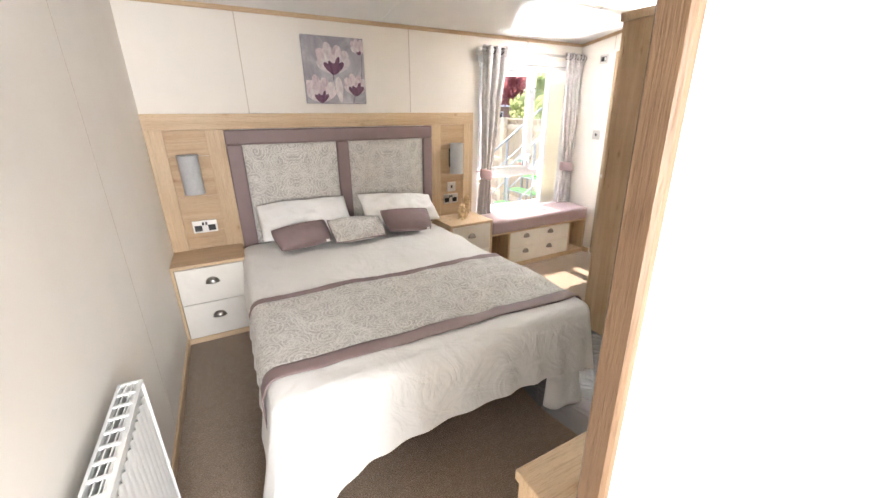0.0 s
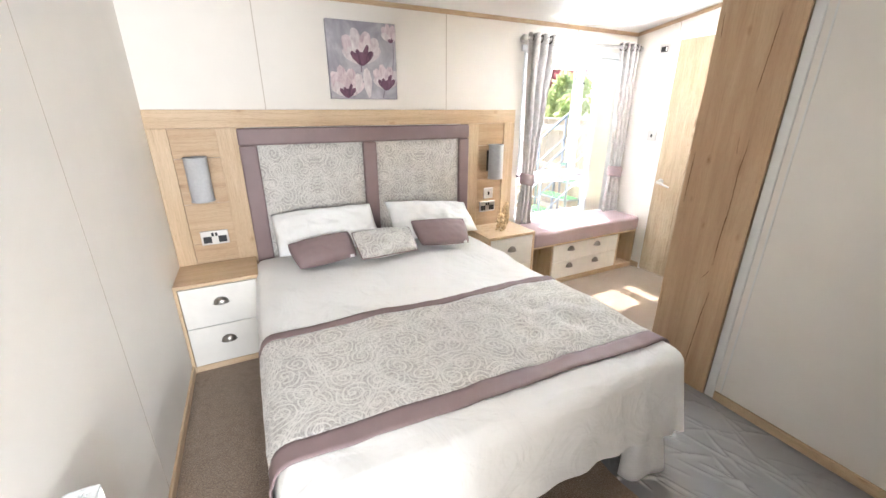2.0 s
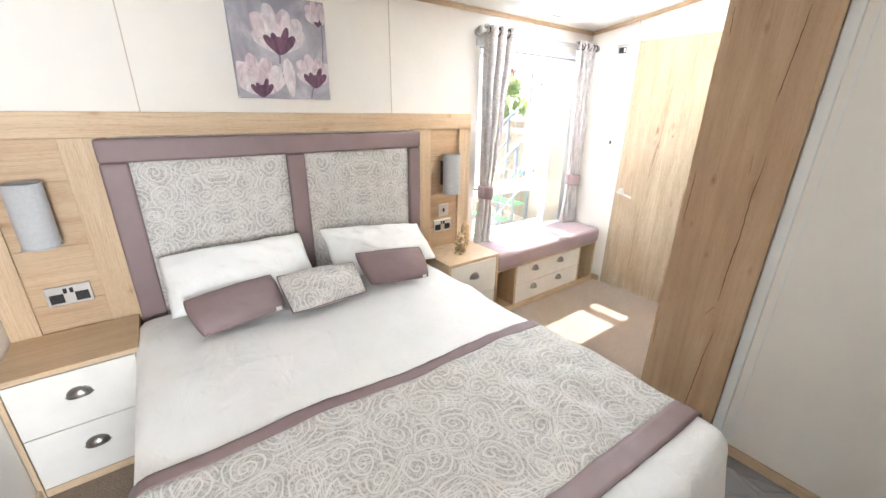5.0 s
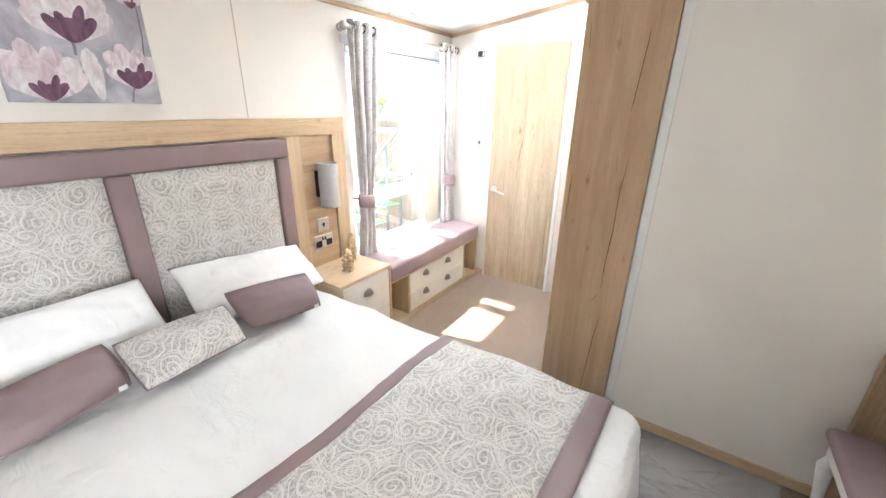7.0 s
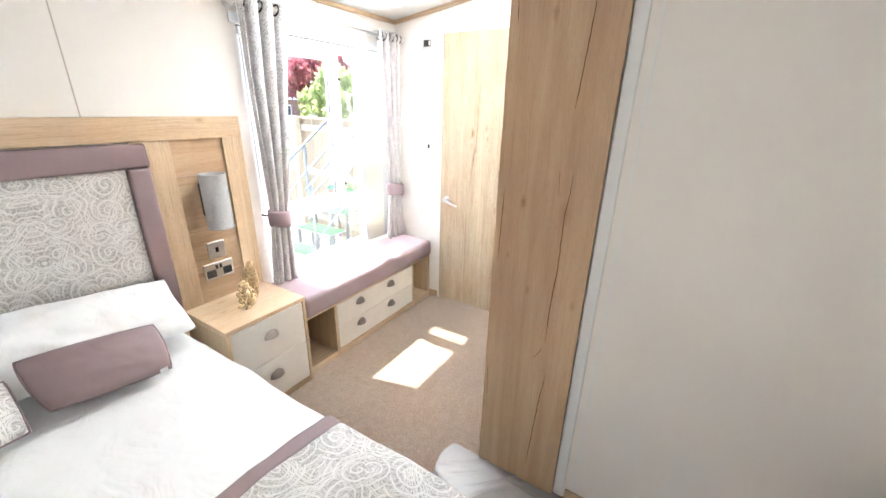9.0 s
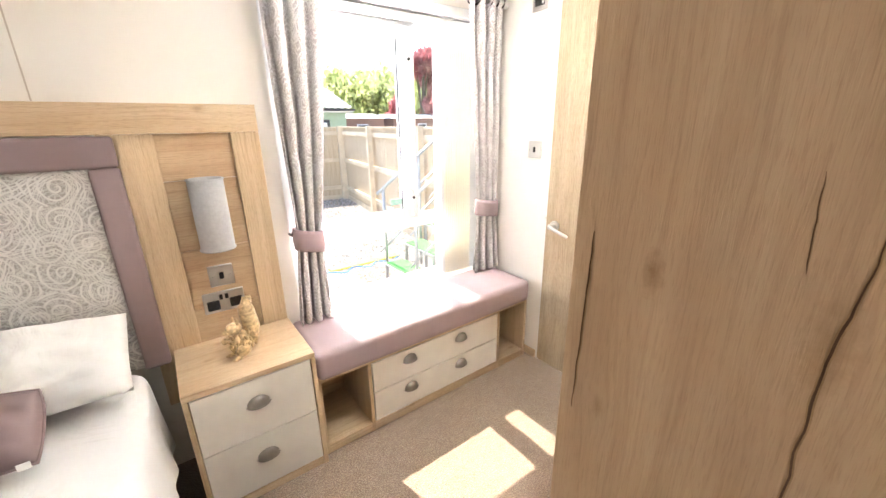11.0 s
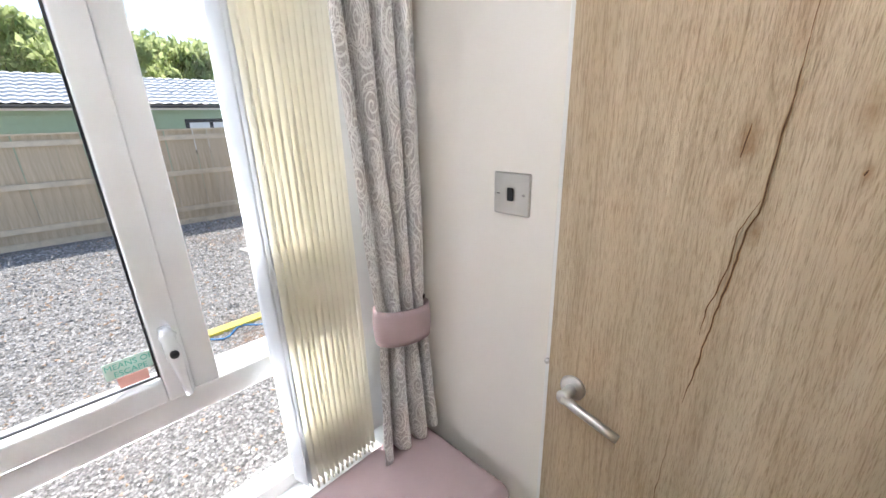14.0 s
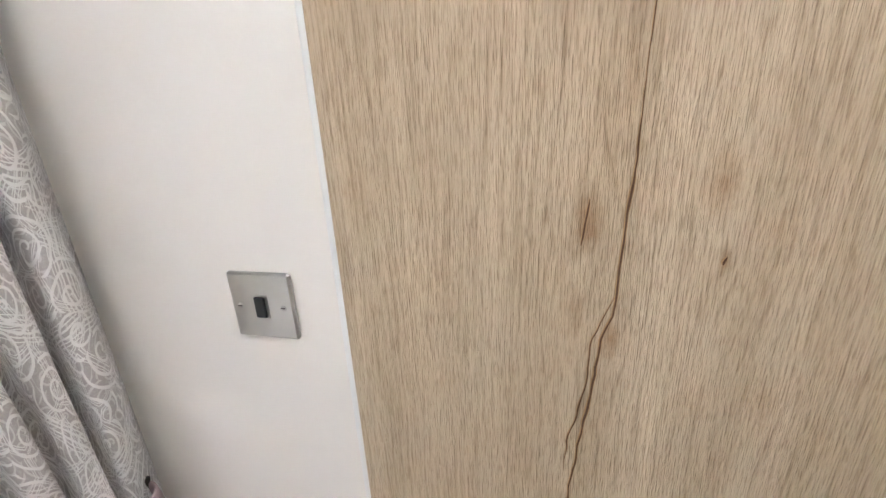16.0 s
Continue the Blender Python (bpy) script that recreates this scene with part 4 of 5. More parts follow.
tagged(part("bed_sheet", bm, SHEET, None, "", True), "white cotton sheet draped over the bed, hem hanging at the foot", "bed sheet")

bm = bmesh.new()


def corner_drape(u, v):
    a = radians(-150 + 190 * u)
    rr = 0.085 + 0.055 * v + 0.014 * v * math.sin(u * 17)
    return (1.745 + rr * math.cos(a), 1.215 + rr * math.sin(a), 0.36 - 0.346 * v)


grid(bm, 36, 12, corner_drape)
thicken(bm, 0.003)
part("under_sheet", bm, SHEET, bed, "white under-sheet corner hanging to the floor", True)

# ---- bed runner ----
runner = thing("bed_runner", (1.13, 1.55, 0.56), "grey paisley bed runner with mauve borders laid across the bed", "bed runner")


def runner_point(a, b):
    """a: metres along the width from the left edge (below 0 and past the width it hangs), b: 0 near edge .. 1 far edge."""
    W = X1 - X0
    x = min(max(a, 0.05), W - 0.05) + X0
    near = 1.262 - 0.062 * (x - X0) / W
    far = 1.940 - 0.045 * (x - X0) / W + 0.006 * math.sin(x * 9)
    y = near + (far - near) * b
    z = sheet_z(x, y) + 0.006 + 0.002 * N(x * 14, y * 14)
    over = max(0.05 - a, a - (W - 0.05), 0)
    sgn = -1 if a < W / 2 else 1
    if over:
        q = min(over / 0.086, 1.0) * math.pi / 2
        x += sgn * 0.055 * math.sin(q)
        z -= 0.055 * (1 - math.cos(q))
        if over > 0.086:
            z -= over - 0.086
            x += sgn * (0.010 + 0.02 * (over - 0.086) + 0.004 * N(y * 12, over * 5))
    return (x, y, z)


for name, b0, b1, m, lab in (("centre_panel", 0.105, 0.93, PAISLEY, "grey paisley jacquard"), ("border", -0.002, 0.107, MAUVE, "mauve satin border"), ("border", 0.928, 1.0, MAUVE, "mauve satin border")):
    bm = bmesh.new()
    lo, hi = -0.20, X1 - X0 + 0.20
    grid(bm, 110, 30 if m is PAISLEY else 5, lambda u, v: runner_point(lo + (hi - lo) * u, b0 + (b1 - b0) * v), lambda u, v: (lo + (hi - lo) * u, 0.66 * (b0 + (b1 - b0) * v)))
    thicken(bm, -0.004 if m is PAISLEY else -0.005)
    bmesh.ops.recalc_face_normals(bm, faces=bm.faces)
    part(name, bm, m, runner, lab, True)


# ---- pillows and cushions ----
def pillow(name, tl, tr, bl, br, thick, material, label, category, seed, piping=None, pinch=0.03, wrinkle=0.012, tag=False):
    tl, tr, bl, br = (Vector(p) for p in (tl, tr, bl, br))
    nrm = (br - bl).cross(tl - bl).normalized()
    mid = (tl + tr + bl + br) / 4

    def pt(u, v, side):
        a, b = 2 * u - 1, 2 * v - 1
        k = 0.17 if piping else 0.07
        ua, va = (1 + a * math.sqrt(1 - k * b * b)) / 2, (1 + b * math.sqrt(1 - k * a * a)) / 2
        p = bl * (1 - ua) * (1 - va) + br * ua * (1 - va) + tl * (1 - ua) * va + tr * ua * va
        p = p + (mid - p) * pinch * ((1 - a * a) * abs(b) ** 3 + (1 - b * b) * abs(a) ** 3) * 1.6
        f = (max(0, 1 - abs(a) ** 2.6) * max(0, 1 - abs(b) ** 2.6)) ** 0.55
        wr = wrinkle * f * (N(a * 2.2 + seed, b * 2.2, side) + 0.6 * N(a * 5 + seed, b * 4 + a * 3, side + 3))
        return p + nrm * side * (0.5 * thick * f + wr) + nrm * wrinkle * 0.6 * N(a * 1.5 + seed, b * 1.5)
    t = thing(name, mid, label, category)
    bm = bmesh.new()
    w, h = (br - bl).length, (tl - bl).length
    for side in (1, -1):
        grid(bm, 36, 26, lambda u, v: pt(u, v, side), lambda u, v: (u * w + seed, v * h))
    bmesh.ops.remove_doubles(bm, verts=bm.verts[:], dist=0.0006)
    bmesh.ops.recalc_face_normals(bm, faces=bm.faces)
    part("cover", bm, material, t, "", True)
    if piping:
        edge = [(k / 24, 0) for k in range(24)] + [(1, k / 16) for k in range(16)] + [(1 - k / 24, 1) for k in range(24)] + [(0, 1 - k / 16) for k in range(17)]
        bm = bmesh.new()
        tube(bm, [pt(u, v, 0) for u, v in edge], 0.0038, 6, cap=False)
        part("piping", bm, piping, t, "corded edge", True)
    if tag:
        p = pt(0.93, 0.02, 1)
        bm = bmesh.new()
        add_box(bm, p.x - 0.012, p.x + 0.012, p.y - 0.004, p.y - 0.003, p.z - 0.012, p.z + 0.006)
        part("fabric_tag", bm, WHITE, t, "small white care tag")
    return t


pillow("pillow", (0.52, 2.925, 0.815), (1.155, 2.90, 0.835), (0.53, 2.70, 0.605), (1.165, 2.69, 0.61), 0.15, SHEET, "plump white cotton pillow leaning on the padded headboard", "pillow", 1, wrinkle=0.022)
pillow("pillow", (1.235, 2.89, 0.845), (1.875, 2.89, 0.765), (1.24, 2.67, 0.61), (1.865, 2.66, 0.60), 0.15, SHEET, "creased white cotton pillow slumped on the bed", "pillow", 7, wrinkle=0.034)
pillow("cushion", (0.575, 2.66, 0.70), (0.95, 2.69, 0.725), (0.62, 2.505, 0.59), (0.965, 2.555, 0.60), 0.11, MAUVE, "mauve faux-suede bolster cushion with piped edges", "cushion", 11, MAUVE, 0.02, 0.006, True)
pillow("cushion", (1.345, 2.705, 0.735), (1.71, 2.60, 0.73), (1.365, 2.545, 0.60), (1.69, 2.475, 0.595), 0.11, MAUVE, "mauve faux-suede bolster cushion beside the paisley one", "cushion", 15, MAUVE, 0.02, 0.006, True)
pillow("cushion", (0.937, 2.66, 0.72), (1.345, 2.665, 0.705), (0.95, 2.465, 0.60), (1.34, 2.495, 0.595), 0.12, PAISLEY, "grey paisley cushion propped between the mauve cushions", "cushion", 19, MAUVE, 0.05, 0.008)

# ---- picture ----
pic = thing("canvas_picture", (1.19, 2.99, 1.48), "lilac canvas picture of pale tulips hung over the bed", "picture")


def make_canvas():
    m, nt, b = mat("lilac_canvas", 0.8)
    v = coords(nt, "Object")
    c = ramp(nt, noise_tex(nt, v, 5, 5, 0.6, 0.8), [(0.3, (0.25, 0.235, 0.27)), (0.5, (0.38, 0.36, 0.40)), (0.7, (0.55, 0.53, 0.57))])
    nt.links.new(c, b.inputs["Base Color"])
    bump(nt, b, noise_tex(nt, v, 500, 2), 0.2, 0.001)
    return m


def make_petal(name, lo, hi):
    m, nt, b = mat(name, 0.8)
    v = coords(nt, "Object", (30, 1, 14))
    nt.links.new(ramp(nt, noise_tex(nt, v, 1, 4, 0.6, 1.0), [(0.3, lo), (0.7, hi)]), b.inputs["Base Color"])
    return m


box("canvas", (0.977, 1.402, 2.976, 3.012, 1.482, 1.914), make_canvas(), pic, 0.002)
PET_L = make_petal("petal_pale", (0.50, 0.42, 0.45), (0.78, 0.74, 0.73))
PET_P = make_petal("petal_pink", (0.46, 0.34, 0.39), (0.76, 0.67, 0.68))
PET_D = make_petal("petal_dark", (0.07, 0.03, 0.06), (0.22, 0.11, 0.16))
STEM = make_petal("painted_stem", (0.16, 0.12, 0.17), (0.30, 0.26, 0.30))


def petal(cx, cz, length, width, ang, m, lay):
    bm = bmesh.new()
    a = radians(ang)
    ring = []
    for k in range(28):
        t = 2 * math.pi * k / 28
        l = 0.5 - 0.5 * math.cos(t)
        wd = width / 2 * math.sin(t) * (0.75 + 0.5 * l) * (1 + 0.12 * N(k * 0.9, cx * 30, cz * 30))
        u, v = wd, l * length * (1 + 0.05 * N(k * 0.7, cz * 20))
        ring.append((cx + u * math.cos(a) + v * math.sin(a), cz - u * math.sin(a) + v * math.cos(a)))
    ring = [(min(max(x, 0.980), 1.399), min(max(z, 1.486), 1.911)) for x, z in ring]
    y = 2.9755 - 0.0003 * lay
    c = bm.verts.new((sum(p[0] for p in ring) / 28, y, sum(p[1] for p in ring) / 28))
    vs = [bm.verts.new((x, y, z)) for x, z in ring]
    for k in range(28):
        bm.faces.new((c, vs[k], vs[(k + 1) % 28]))
    bmesh.ops.recalc_face_normals(bm, faces=bm.faces)
    part("painted_petal", bm, m, pic)


def tulip(cx, cz, s, dark, lay, mid=None):
    for k, (ang, ln, w) in enumerate(((-56, 0.85, 0.36), (54, 0.95, 0.38), (-34, 1.15, 0.5), (36, 1.1, 0.5), (-12, 1.25, 0.42), (13, 1.15, 0.46), (-42, 0.75, 0.34), (26, 0.8, 0.3))):
        petal(cx, cz, s * ln, s * w, ang, (mid or PET_L) if k % 3 == 1 else PET_P if k % 3 == 2 else PET_L, lay + k)
    for k, (ang, ln, w) in enumerate(((-40, 0.66, 0.22), (42, 0.72, 0.24), (-17, 0.62, 0.2), (20, 0.82, 0.2), (3, 0.5, 0.3))):
        petal(cx, cz - 0.01, s * ln * dark, s * w * dark, ang, PET_D, lay + 8 + k)


def stem(pts, w, lay):
    bm = bmesh.new()
    vs = []
    for x, z in pts:
        vs.append((bm.verts.new((x - w, 2.9755 - 0.0003 * lay, z)), bm.verts.new((x + w, 2.9755 - 0.0003 * lay, z))))
    for (a, b), (c, d) in zip(vs, vs[1:]):
        bm.faces.new((a, b, d, c))
    part("painted_stem", bm, STEM, pic)


stem([(1.172, 1.70), (1.174, 1.66), (1.172, 1.635)], 0.0045, 1)
stem([(1.325, 1.55), (1.312, 1.52), (1.305, 1.487)], 0.004, 1)
stem([(1.385, 1.82), (1.384, 1.72), (1.375, 1.65)], 0.0025, 1)
petal(1.215, 1.49, 0.17, 0.05, -4, PET_L, 1)
tulip(1.178, 1.683, 0.158, 0.95, 2)
tulip(1.075, 1.497, 0.140, 0.75, 18, PET_P)
tulip(1.325, 1.545, 0.115, 1.05, 34, PET_P)
tulip(1.362, 1.815, 0.078, 0.5, 50, PET_P)

# ---- curtains ----
def curtain(side, top, tie, bot, label, seed):
    t = thing("curtain", ((bot[0] + bot[1]) / 2, 2.955, 0.50), label, "curtain", "eyelet curtains")
    ZT, ZK, ZL = 1.945, 0.88, 0.503
    folds = 3.5 if side < 0 else 3.3

    def prof(z):
        if z > ZK:
            e = ((z - ZK) / (ZT - ZK))
            e = e ** 0.85
            return tie[0] + (top[0] - tie[0]) * e, tie[1] + (top[1] - tie[1]) * e, 0.022 + 0.026 * e
        e = ((ZK - z) / (ZK - ZL)) ** 0.7
        return tie[0] + (bot[0] - tie[0]) * e, tie[1] + (bot[1] - tie[1]) * e, 0.022 + 0.02 * e

    def pt(u, v):
        z = ZT + (ZL - ZT) * v
        a, b, amp = prof(z)
        ph = 2 * math.pi * folds * u + 0.9 * N(v * 2.0, seed) + 0.7 * math.sin(3 * u + seed)
        x = a + (b - a) * (u + 0.028 * math.sin(2 * ph))
        y = 2.962 - (0.0 if side > 0 else 0.008) - amp * (0.85 if side > 0 else 1.0) * math.cos(ph) * (0.8 + 0.35 * N(u * 6, v * 2.5, seed)) + 0.006 * N(u * 9, v * 6, seed)
        if side > 0 and u > 0.86:
            k = (u - 0.86) / 0.14
            k = k * k * (3 - 2 * k)
            x, y = x + (3.641 - x) * k, y + (3.004 - y) * k
        return (x, y, z + 0.006 * N(u * 8, seed))
    bm = bmesh.new()
    grid(bm, 150, 70, pt, lambda u, v: (u * 1.05, v * 1.44 + seed))
    thicken(bm, 0.003)
    bmesh.ops.recalc_face_normals(bm, faces=bm.faces)
    cloth = part("cloth", bm, CURTAIN, t, "", True)
    for k in range(6):
        u = (k + 0.5) / 6
        x = top[0] + (top[1] - top[0]) * u
        bm = bmesh.new()
        tube(bm, [(x + 0.006 * math.sin(a), 2.952 + 0.024 * math.cos(a), 1.908 + 0.024 * math.sin(a)) for a in [2 * math.pi * j / 20 for j in range(21)]], 0.004, 6)
        part("eyelet", bm, BRONZE, cloth, "", True)
    bm = bmesh.new()
    cx, hw = (tie[0] + tie[1]) / 2, (tie[1] - tie[0]) / 2 + 0.012

    def band(u, v):
        a = 2 * math.pi * u
        tilt = -0.012 * math.cos(a)
        bulge = 0.004 * math.sin(math.pi * v)
        return (cx + (hw + bulge) * math.cos(a), 2.956 + (0.044 + bulge) * math.sin(a), 0.832 + 0.092 * v + tilt)
    grid(bm, 40, 6, band, None, wrap=True)
    thicken(bm, 0.004)
    bmesh.ops.recalc_face_normals(bm, faces=bm.faces)
    part("tieback", bm, MAUVE_LIGHT, t, "mauve tieback band", True)
    hx = tie[0] - 0.012 if side < 0 else tie[1] + 0.008
    tube_part("tieback_hook", [(hx, HY, 0.90), (hx, 2.985, 0.90), (hx, 2.965, 0.905), (hx, 2.96, 0.92)], 0.005, BRONZE, t)
    return t


curtain(-1, (2.425, 2.69), (2.452, 2.55), (2.415, 2.565), "grey paisley eyelet curtain gathered in a mauve tieback", 1.0)
curtain(1, (3.375, 3.612), (3.458, 3.595), (3.428, 3.634), "grey paisley eyelet curtain tied back near the door", 4.0)

rod = thing("curtain_pole", (3.0, 2.952, 1.908), "brushed steel curtain pole with ball finials", "curtain pole")
tube_part("pole", [(2.40, 2.952, 1.908), (3.60, 2.952, 1.908)], 0.0125, STEEL, rod, "", 16)
for x, s in ((2.385, 1), (3.615, -1)):
    bm = bmesh.new()
    bmesh.ops.create_uvsphere(bm, u_segments=20, v_segments=14, radius=0.024, matrix=Matrix.Translation((x, 2.952, 1.908)))
    tube(bm, [(x + s * 0.018, 2.952, 1.908), (x + s * 0.026, 2.952, 1.908), (x + s * 0.03, 2.952, 1.908)], [0.012, 0.017, 0.014], 16)
    part("finial", bm, STEEL, rod, "", True)
for x in (2.416, 3.60):
    bm = bmesh.new()
    tube(bm, [(x, HY, 1.908), (x, 3.012, 1.908)], 0.022, 16)
    tube(bm, [(x, 3.012, 1.908), (x, 2.966, 1.908)], 0.007, 10)
    part("bracket", bm, STEEL, rod, "", True)

# ---- blind ----
bl = thing("vertical_blind", (3.42, 3.05, 0.49), "cream vertical louvre blind stacked open at the window side", "blind")


def vane(name, x, width, turn, z0, z1, m, lab):
    """A thin upright louvre turned nearly edge-on to the window."""
    bm = bmesh.new()
    c, s = width / 2 * math.cos(turn), width / 2 * math.sin(turn)

    def pt(u, v):
        e = 2 * u - 1
        return (x - s * e + 0.0025 * (1 - e * e) + 0.0012 * math.sin(v * 6 + x * 90), 3.0335 + c * e, z0 + (z1 - z0) * v)
    grid(bm, 5, 10, pt)
    thicken(bm, 0.0006)
    return part(name, bm, m, bl, lab, True)


for k in range(13):
    vane("vane", 3.266 + 0.0135 * k, 0.060, 0.30 + 0.012 * k, 0.515, 1.79, BLIND, "cream fabric vane")
for x in (3.243, 3.253):
    vane("sheer_edge", x, 0.058, 0.2, 0.515, 1.79, VOILE, "white sheer vane")
box("head_rail", (2.46, 3.59, 3.03, 3.062, 1.79, 1.822), UPVC, bl, 0.003)
for k in range(13):
    x = 3.273 + 0.0135 * k
    tube_part("weight", [(x, 3.012, 0.516), (x, 3.010, 0.500)], 0.0032, BLIND, bl)

# ---- squirrel ----
def squirrel(x, y, z, s):
    bm = bmesh.new()

    def ball(c, r, sc=(1, 1, 1), rot=0.0):
        m = Matrix.Translation(c) @ Matrix.Rotation(rot, 4, "X") @ Matrix.Diagonal((*sc, 1))
        bmesh.ops.create_uvsphere(bm, u_segments=16, v_segments=12, radius=r, matrix=m)
    ball((0, 0, 0.055), 0.030, (0.95, 1.0, 1.35), 0.25)
    ball((0, -0.018, 0.105), 0.022, (0.95, 1.15, 0.95))
    ball((0, -0.040, 0.100), 0.011, (0.9, 1.2, 0.8))
    for q in (-1, 1):
        ball((q * 0.013, -0.010, 0.128), 0.007, (0.6, 0.6, 1.9))
        ball((q * 0.022, -0.008, 0.030), 0.019, (0.75, 1.3, 1.2))
        ball((q * 0.020, -0.030, 0.008), 0.010, (0.9, 1.9, 0.75))
        tube(bm, [(q * 0.02, -0.012, 0.08), (q * 0.022, -0.035, 0.066), (q * 0.008, -0.046, 0.072)], [0.009, 0.008, 0.006], 8)
    ball((0, -0.050, 0.074), 0.011)
    path = [(0, 0.020, 0.02), (0, 0.036, 0.045), (0, 0.040, 0.09), (0, 0.034, 0.13), (0, 0.031, 0.165), (0, 0.040, 0.186), (0, 0.05, 0.184)]
    tube(bm, path, [0.010, 0.020, 0.026, 0.026, 0.024, 0.018, 0.008], 14)
    rs = random.Random(8)
    for k in range(54):
        t = 0.06 + 0.9 * (k / 54)
        i0 = min(int(t * 6), 5)
        a, b = Vector(path[i0]), Vector(path[i0 + 1])
        c = a + (b - a) * (t * 6 - i0)
        ph = k * 2.4
        c += Vector((math.cos(ph), math.sin(ph) * 0.8, 0)) * 0.021 * math.sin(math.pi * min(0.95, t + 0.12))
        ball(c, 0.0085, (0.7, 0.7, 1.7), rs.uniform(-0.5, 0.5))
    for k in range(30):
        ph, zz = k * 2.4, 0.025 + 0.065 * k / 30
        ball((0.028 * math.cos(ph), 0.03 * math.sin(ph), zz), 0.007, (0.7, 0.7, 1.6), rs.uniform(-0.4, 0.4))
    for q in bm.verts:
        g = N(q.co.x * 160, q.co.y * 160, q.co.z * 70)
        q.co += q.co.normalized() * 0.0018 * g
    turn = Matrix.Translation((x, y, z)) @ Matrix.Rotation(radians(-72), 4, "Z") @ Matrix.Diagonal((s, s, s, 1))
    bm.transform(turn)
    lo = min(q.co.z for q in bm.verts)
    bm.transform(Matrix.Translation((0, 0, z - lo)))
    tagged(part("squirrel_ornament", bm, GOLD, None, "", True), "aged gold resin squirrel ornament on the bedside cabinet", "ornament")


squirrel(2.165, 2.80, 0.5302, 1.12)

# ---- radiator ----
rad = thing("radiator", (0.07, 0.8, 0.12), "white enamelled panel radiator with a slotted top grille", "radiator")
RZ0, RZ1, RY0, RY1 = 0.14, 0.706, 0.30, 1.243
bm = bmesh.new()
n = 27
grid(bm, n * 4, 2, lambda u, v: (0.088 + 0.006 * max(0, math.sin(2 * math.pi * n * u)) ** 0.5, RY0 + 0.01 + (RY1 - RY0 - 0.02) * u, RZ0 + 0.02 + (RZ1 - RZ0 - 0.06) * v))
part("front_panel", bm, RADIATOR, rad, "ribbed front panel", True)
box("front_frame", (0.075, 0.087, RY0, RY1, RZ0, RZ1 - 0.004), RADIATOR, rad, 0.004, seg=2)
box("rear_panel", (0.036, 0.046, RY0, RY1, RZ0, RZ1 - 0.01), RADIATOR, rad, 0.003)
for y0, y1 in ((RY1 - 0.006, RY1), (RY0, RY0 + 0.006)):
    box("end_cap", (0.037, 0.094, y0 + 0.001, y1 + 0.001, RZ0 + 0.01, RZ1 - 0.001), RADIATOR, rad, 0.003)
bm = bmesh.new()
for x0, x1 in ((0.038, 0.045), (0.086, 0.096)):
    add_box(bm, x0, x1, RY0, RY1 - 0.007, RZ1 - 0.006, RZ1 + 0.001)
for xc in (0.0585, 0.0725):
    add_box(bm, xc - 0.0012, xc + 0.0012, RY0, RY1 - 0.007, RZ1 - 0.006, RZ1)
ny = 19
for k in range(ny + 1):
    y = RY0 + (RY1 - 0.007 - RY0) * k / ny
    add_box(bm, 0.0451, 0.0859, y - 0.004, y + 0.004, RZ1 - 0.005, RZ1 + 0.0006)
bmesh.ops.recalc_face_normals(bm, faces=bm.faces)
part("top_grille", bm, RADIATOR, rad, "slotted top grille")
bm = bmesh.new()
for k in range(40):
    y = RY0 + 0.02 + (RY1 - RY0 - 0.04) * k / 39
    add_box(bm, 0.048, 0.073, y - 0.001, y + 0.001, RZ0 + 0.05, RZ1 - 0.05)
part("convector_fins", bm, GALV, rad, "grey convector fins")
for y in (0.45, 1.1):
    box("wall_bracket", (0, 0.036, y - 0.015, y + 0.015, 0.3, 0.6), RADIATOR, rad, 0.002)

# ---- dressing table and stool ----
dt = thing("dressing_table", (1.6, 0.32, 0), "oak dressing table fixed along the wall", "dressing table")
box("top", (0.818, PX - 0.0125, BY1 + 0.001, 0.45, 0.727, 0.752), OAK, dt, 0.002, "x")
box("end_panel", (2.405, 2.437, BY1 + 0.001, 0.448, 0.0, 0.726), OAK_RUSTIC, dt, 0.0015, "z")
box("end_panel", (0.826, 0.846, BY1 + 0.001, 0.445, 0.0, 0.726), OAK, dt, 0.0015, "z")
box("back_panel", (0.847, 2.404, BY1 + 0.002, BY1 + 0.016, 0.3, 0.726), OAK_RUSTIC, dt, 0.001, "x")
st = thing("stool", (2.03, 0.40, 0), "white dressing stool with a mauve padded seat", "stool")
bm = bmesh.new()
add_box(bm, 1.74, 2.30, 0.22, 0.55, 0.405, 0.455)
bmesh.ops.recalc_face_normals(bm, faces=bm.faces)
bmesh.ops.bevel(bm, geom=bm.edges[:], offset=0.02, segments=4, profile=0.5, affect="EDGES")
part("seat", bm, MAUVE_LIGHT, st, "mauve padded seat", True)
box("apron", (1.76, 2.28, 0.24, 0.53, 0.345, 0.405), WHITE, st, 0.006, "x", "white painted apron", 2)
for sx, lx in ((-1, 1.785), (1, 2.255)):
    for sy, ly in ((-1, 0.265), (1, 0.505)):
        bm = bmesh.new()
        tube(bm, [(lx, ly, 0.36), (lx + sx * 0.014, ly + sy * 0.014, 0.30), (lx + sx * 0.006, ly + sy * 0.006, 0.2), (lx - sx * 0.004, ly - sy * 0.004, 0.08), (lx + sx * 0.012, ly + sy * 0.012, 0.0)], [0.024, 0.026, 0.018, 0.013, 0.017], 12)
        part("leg", bm, WHITE, st, "curved white leg", True)

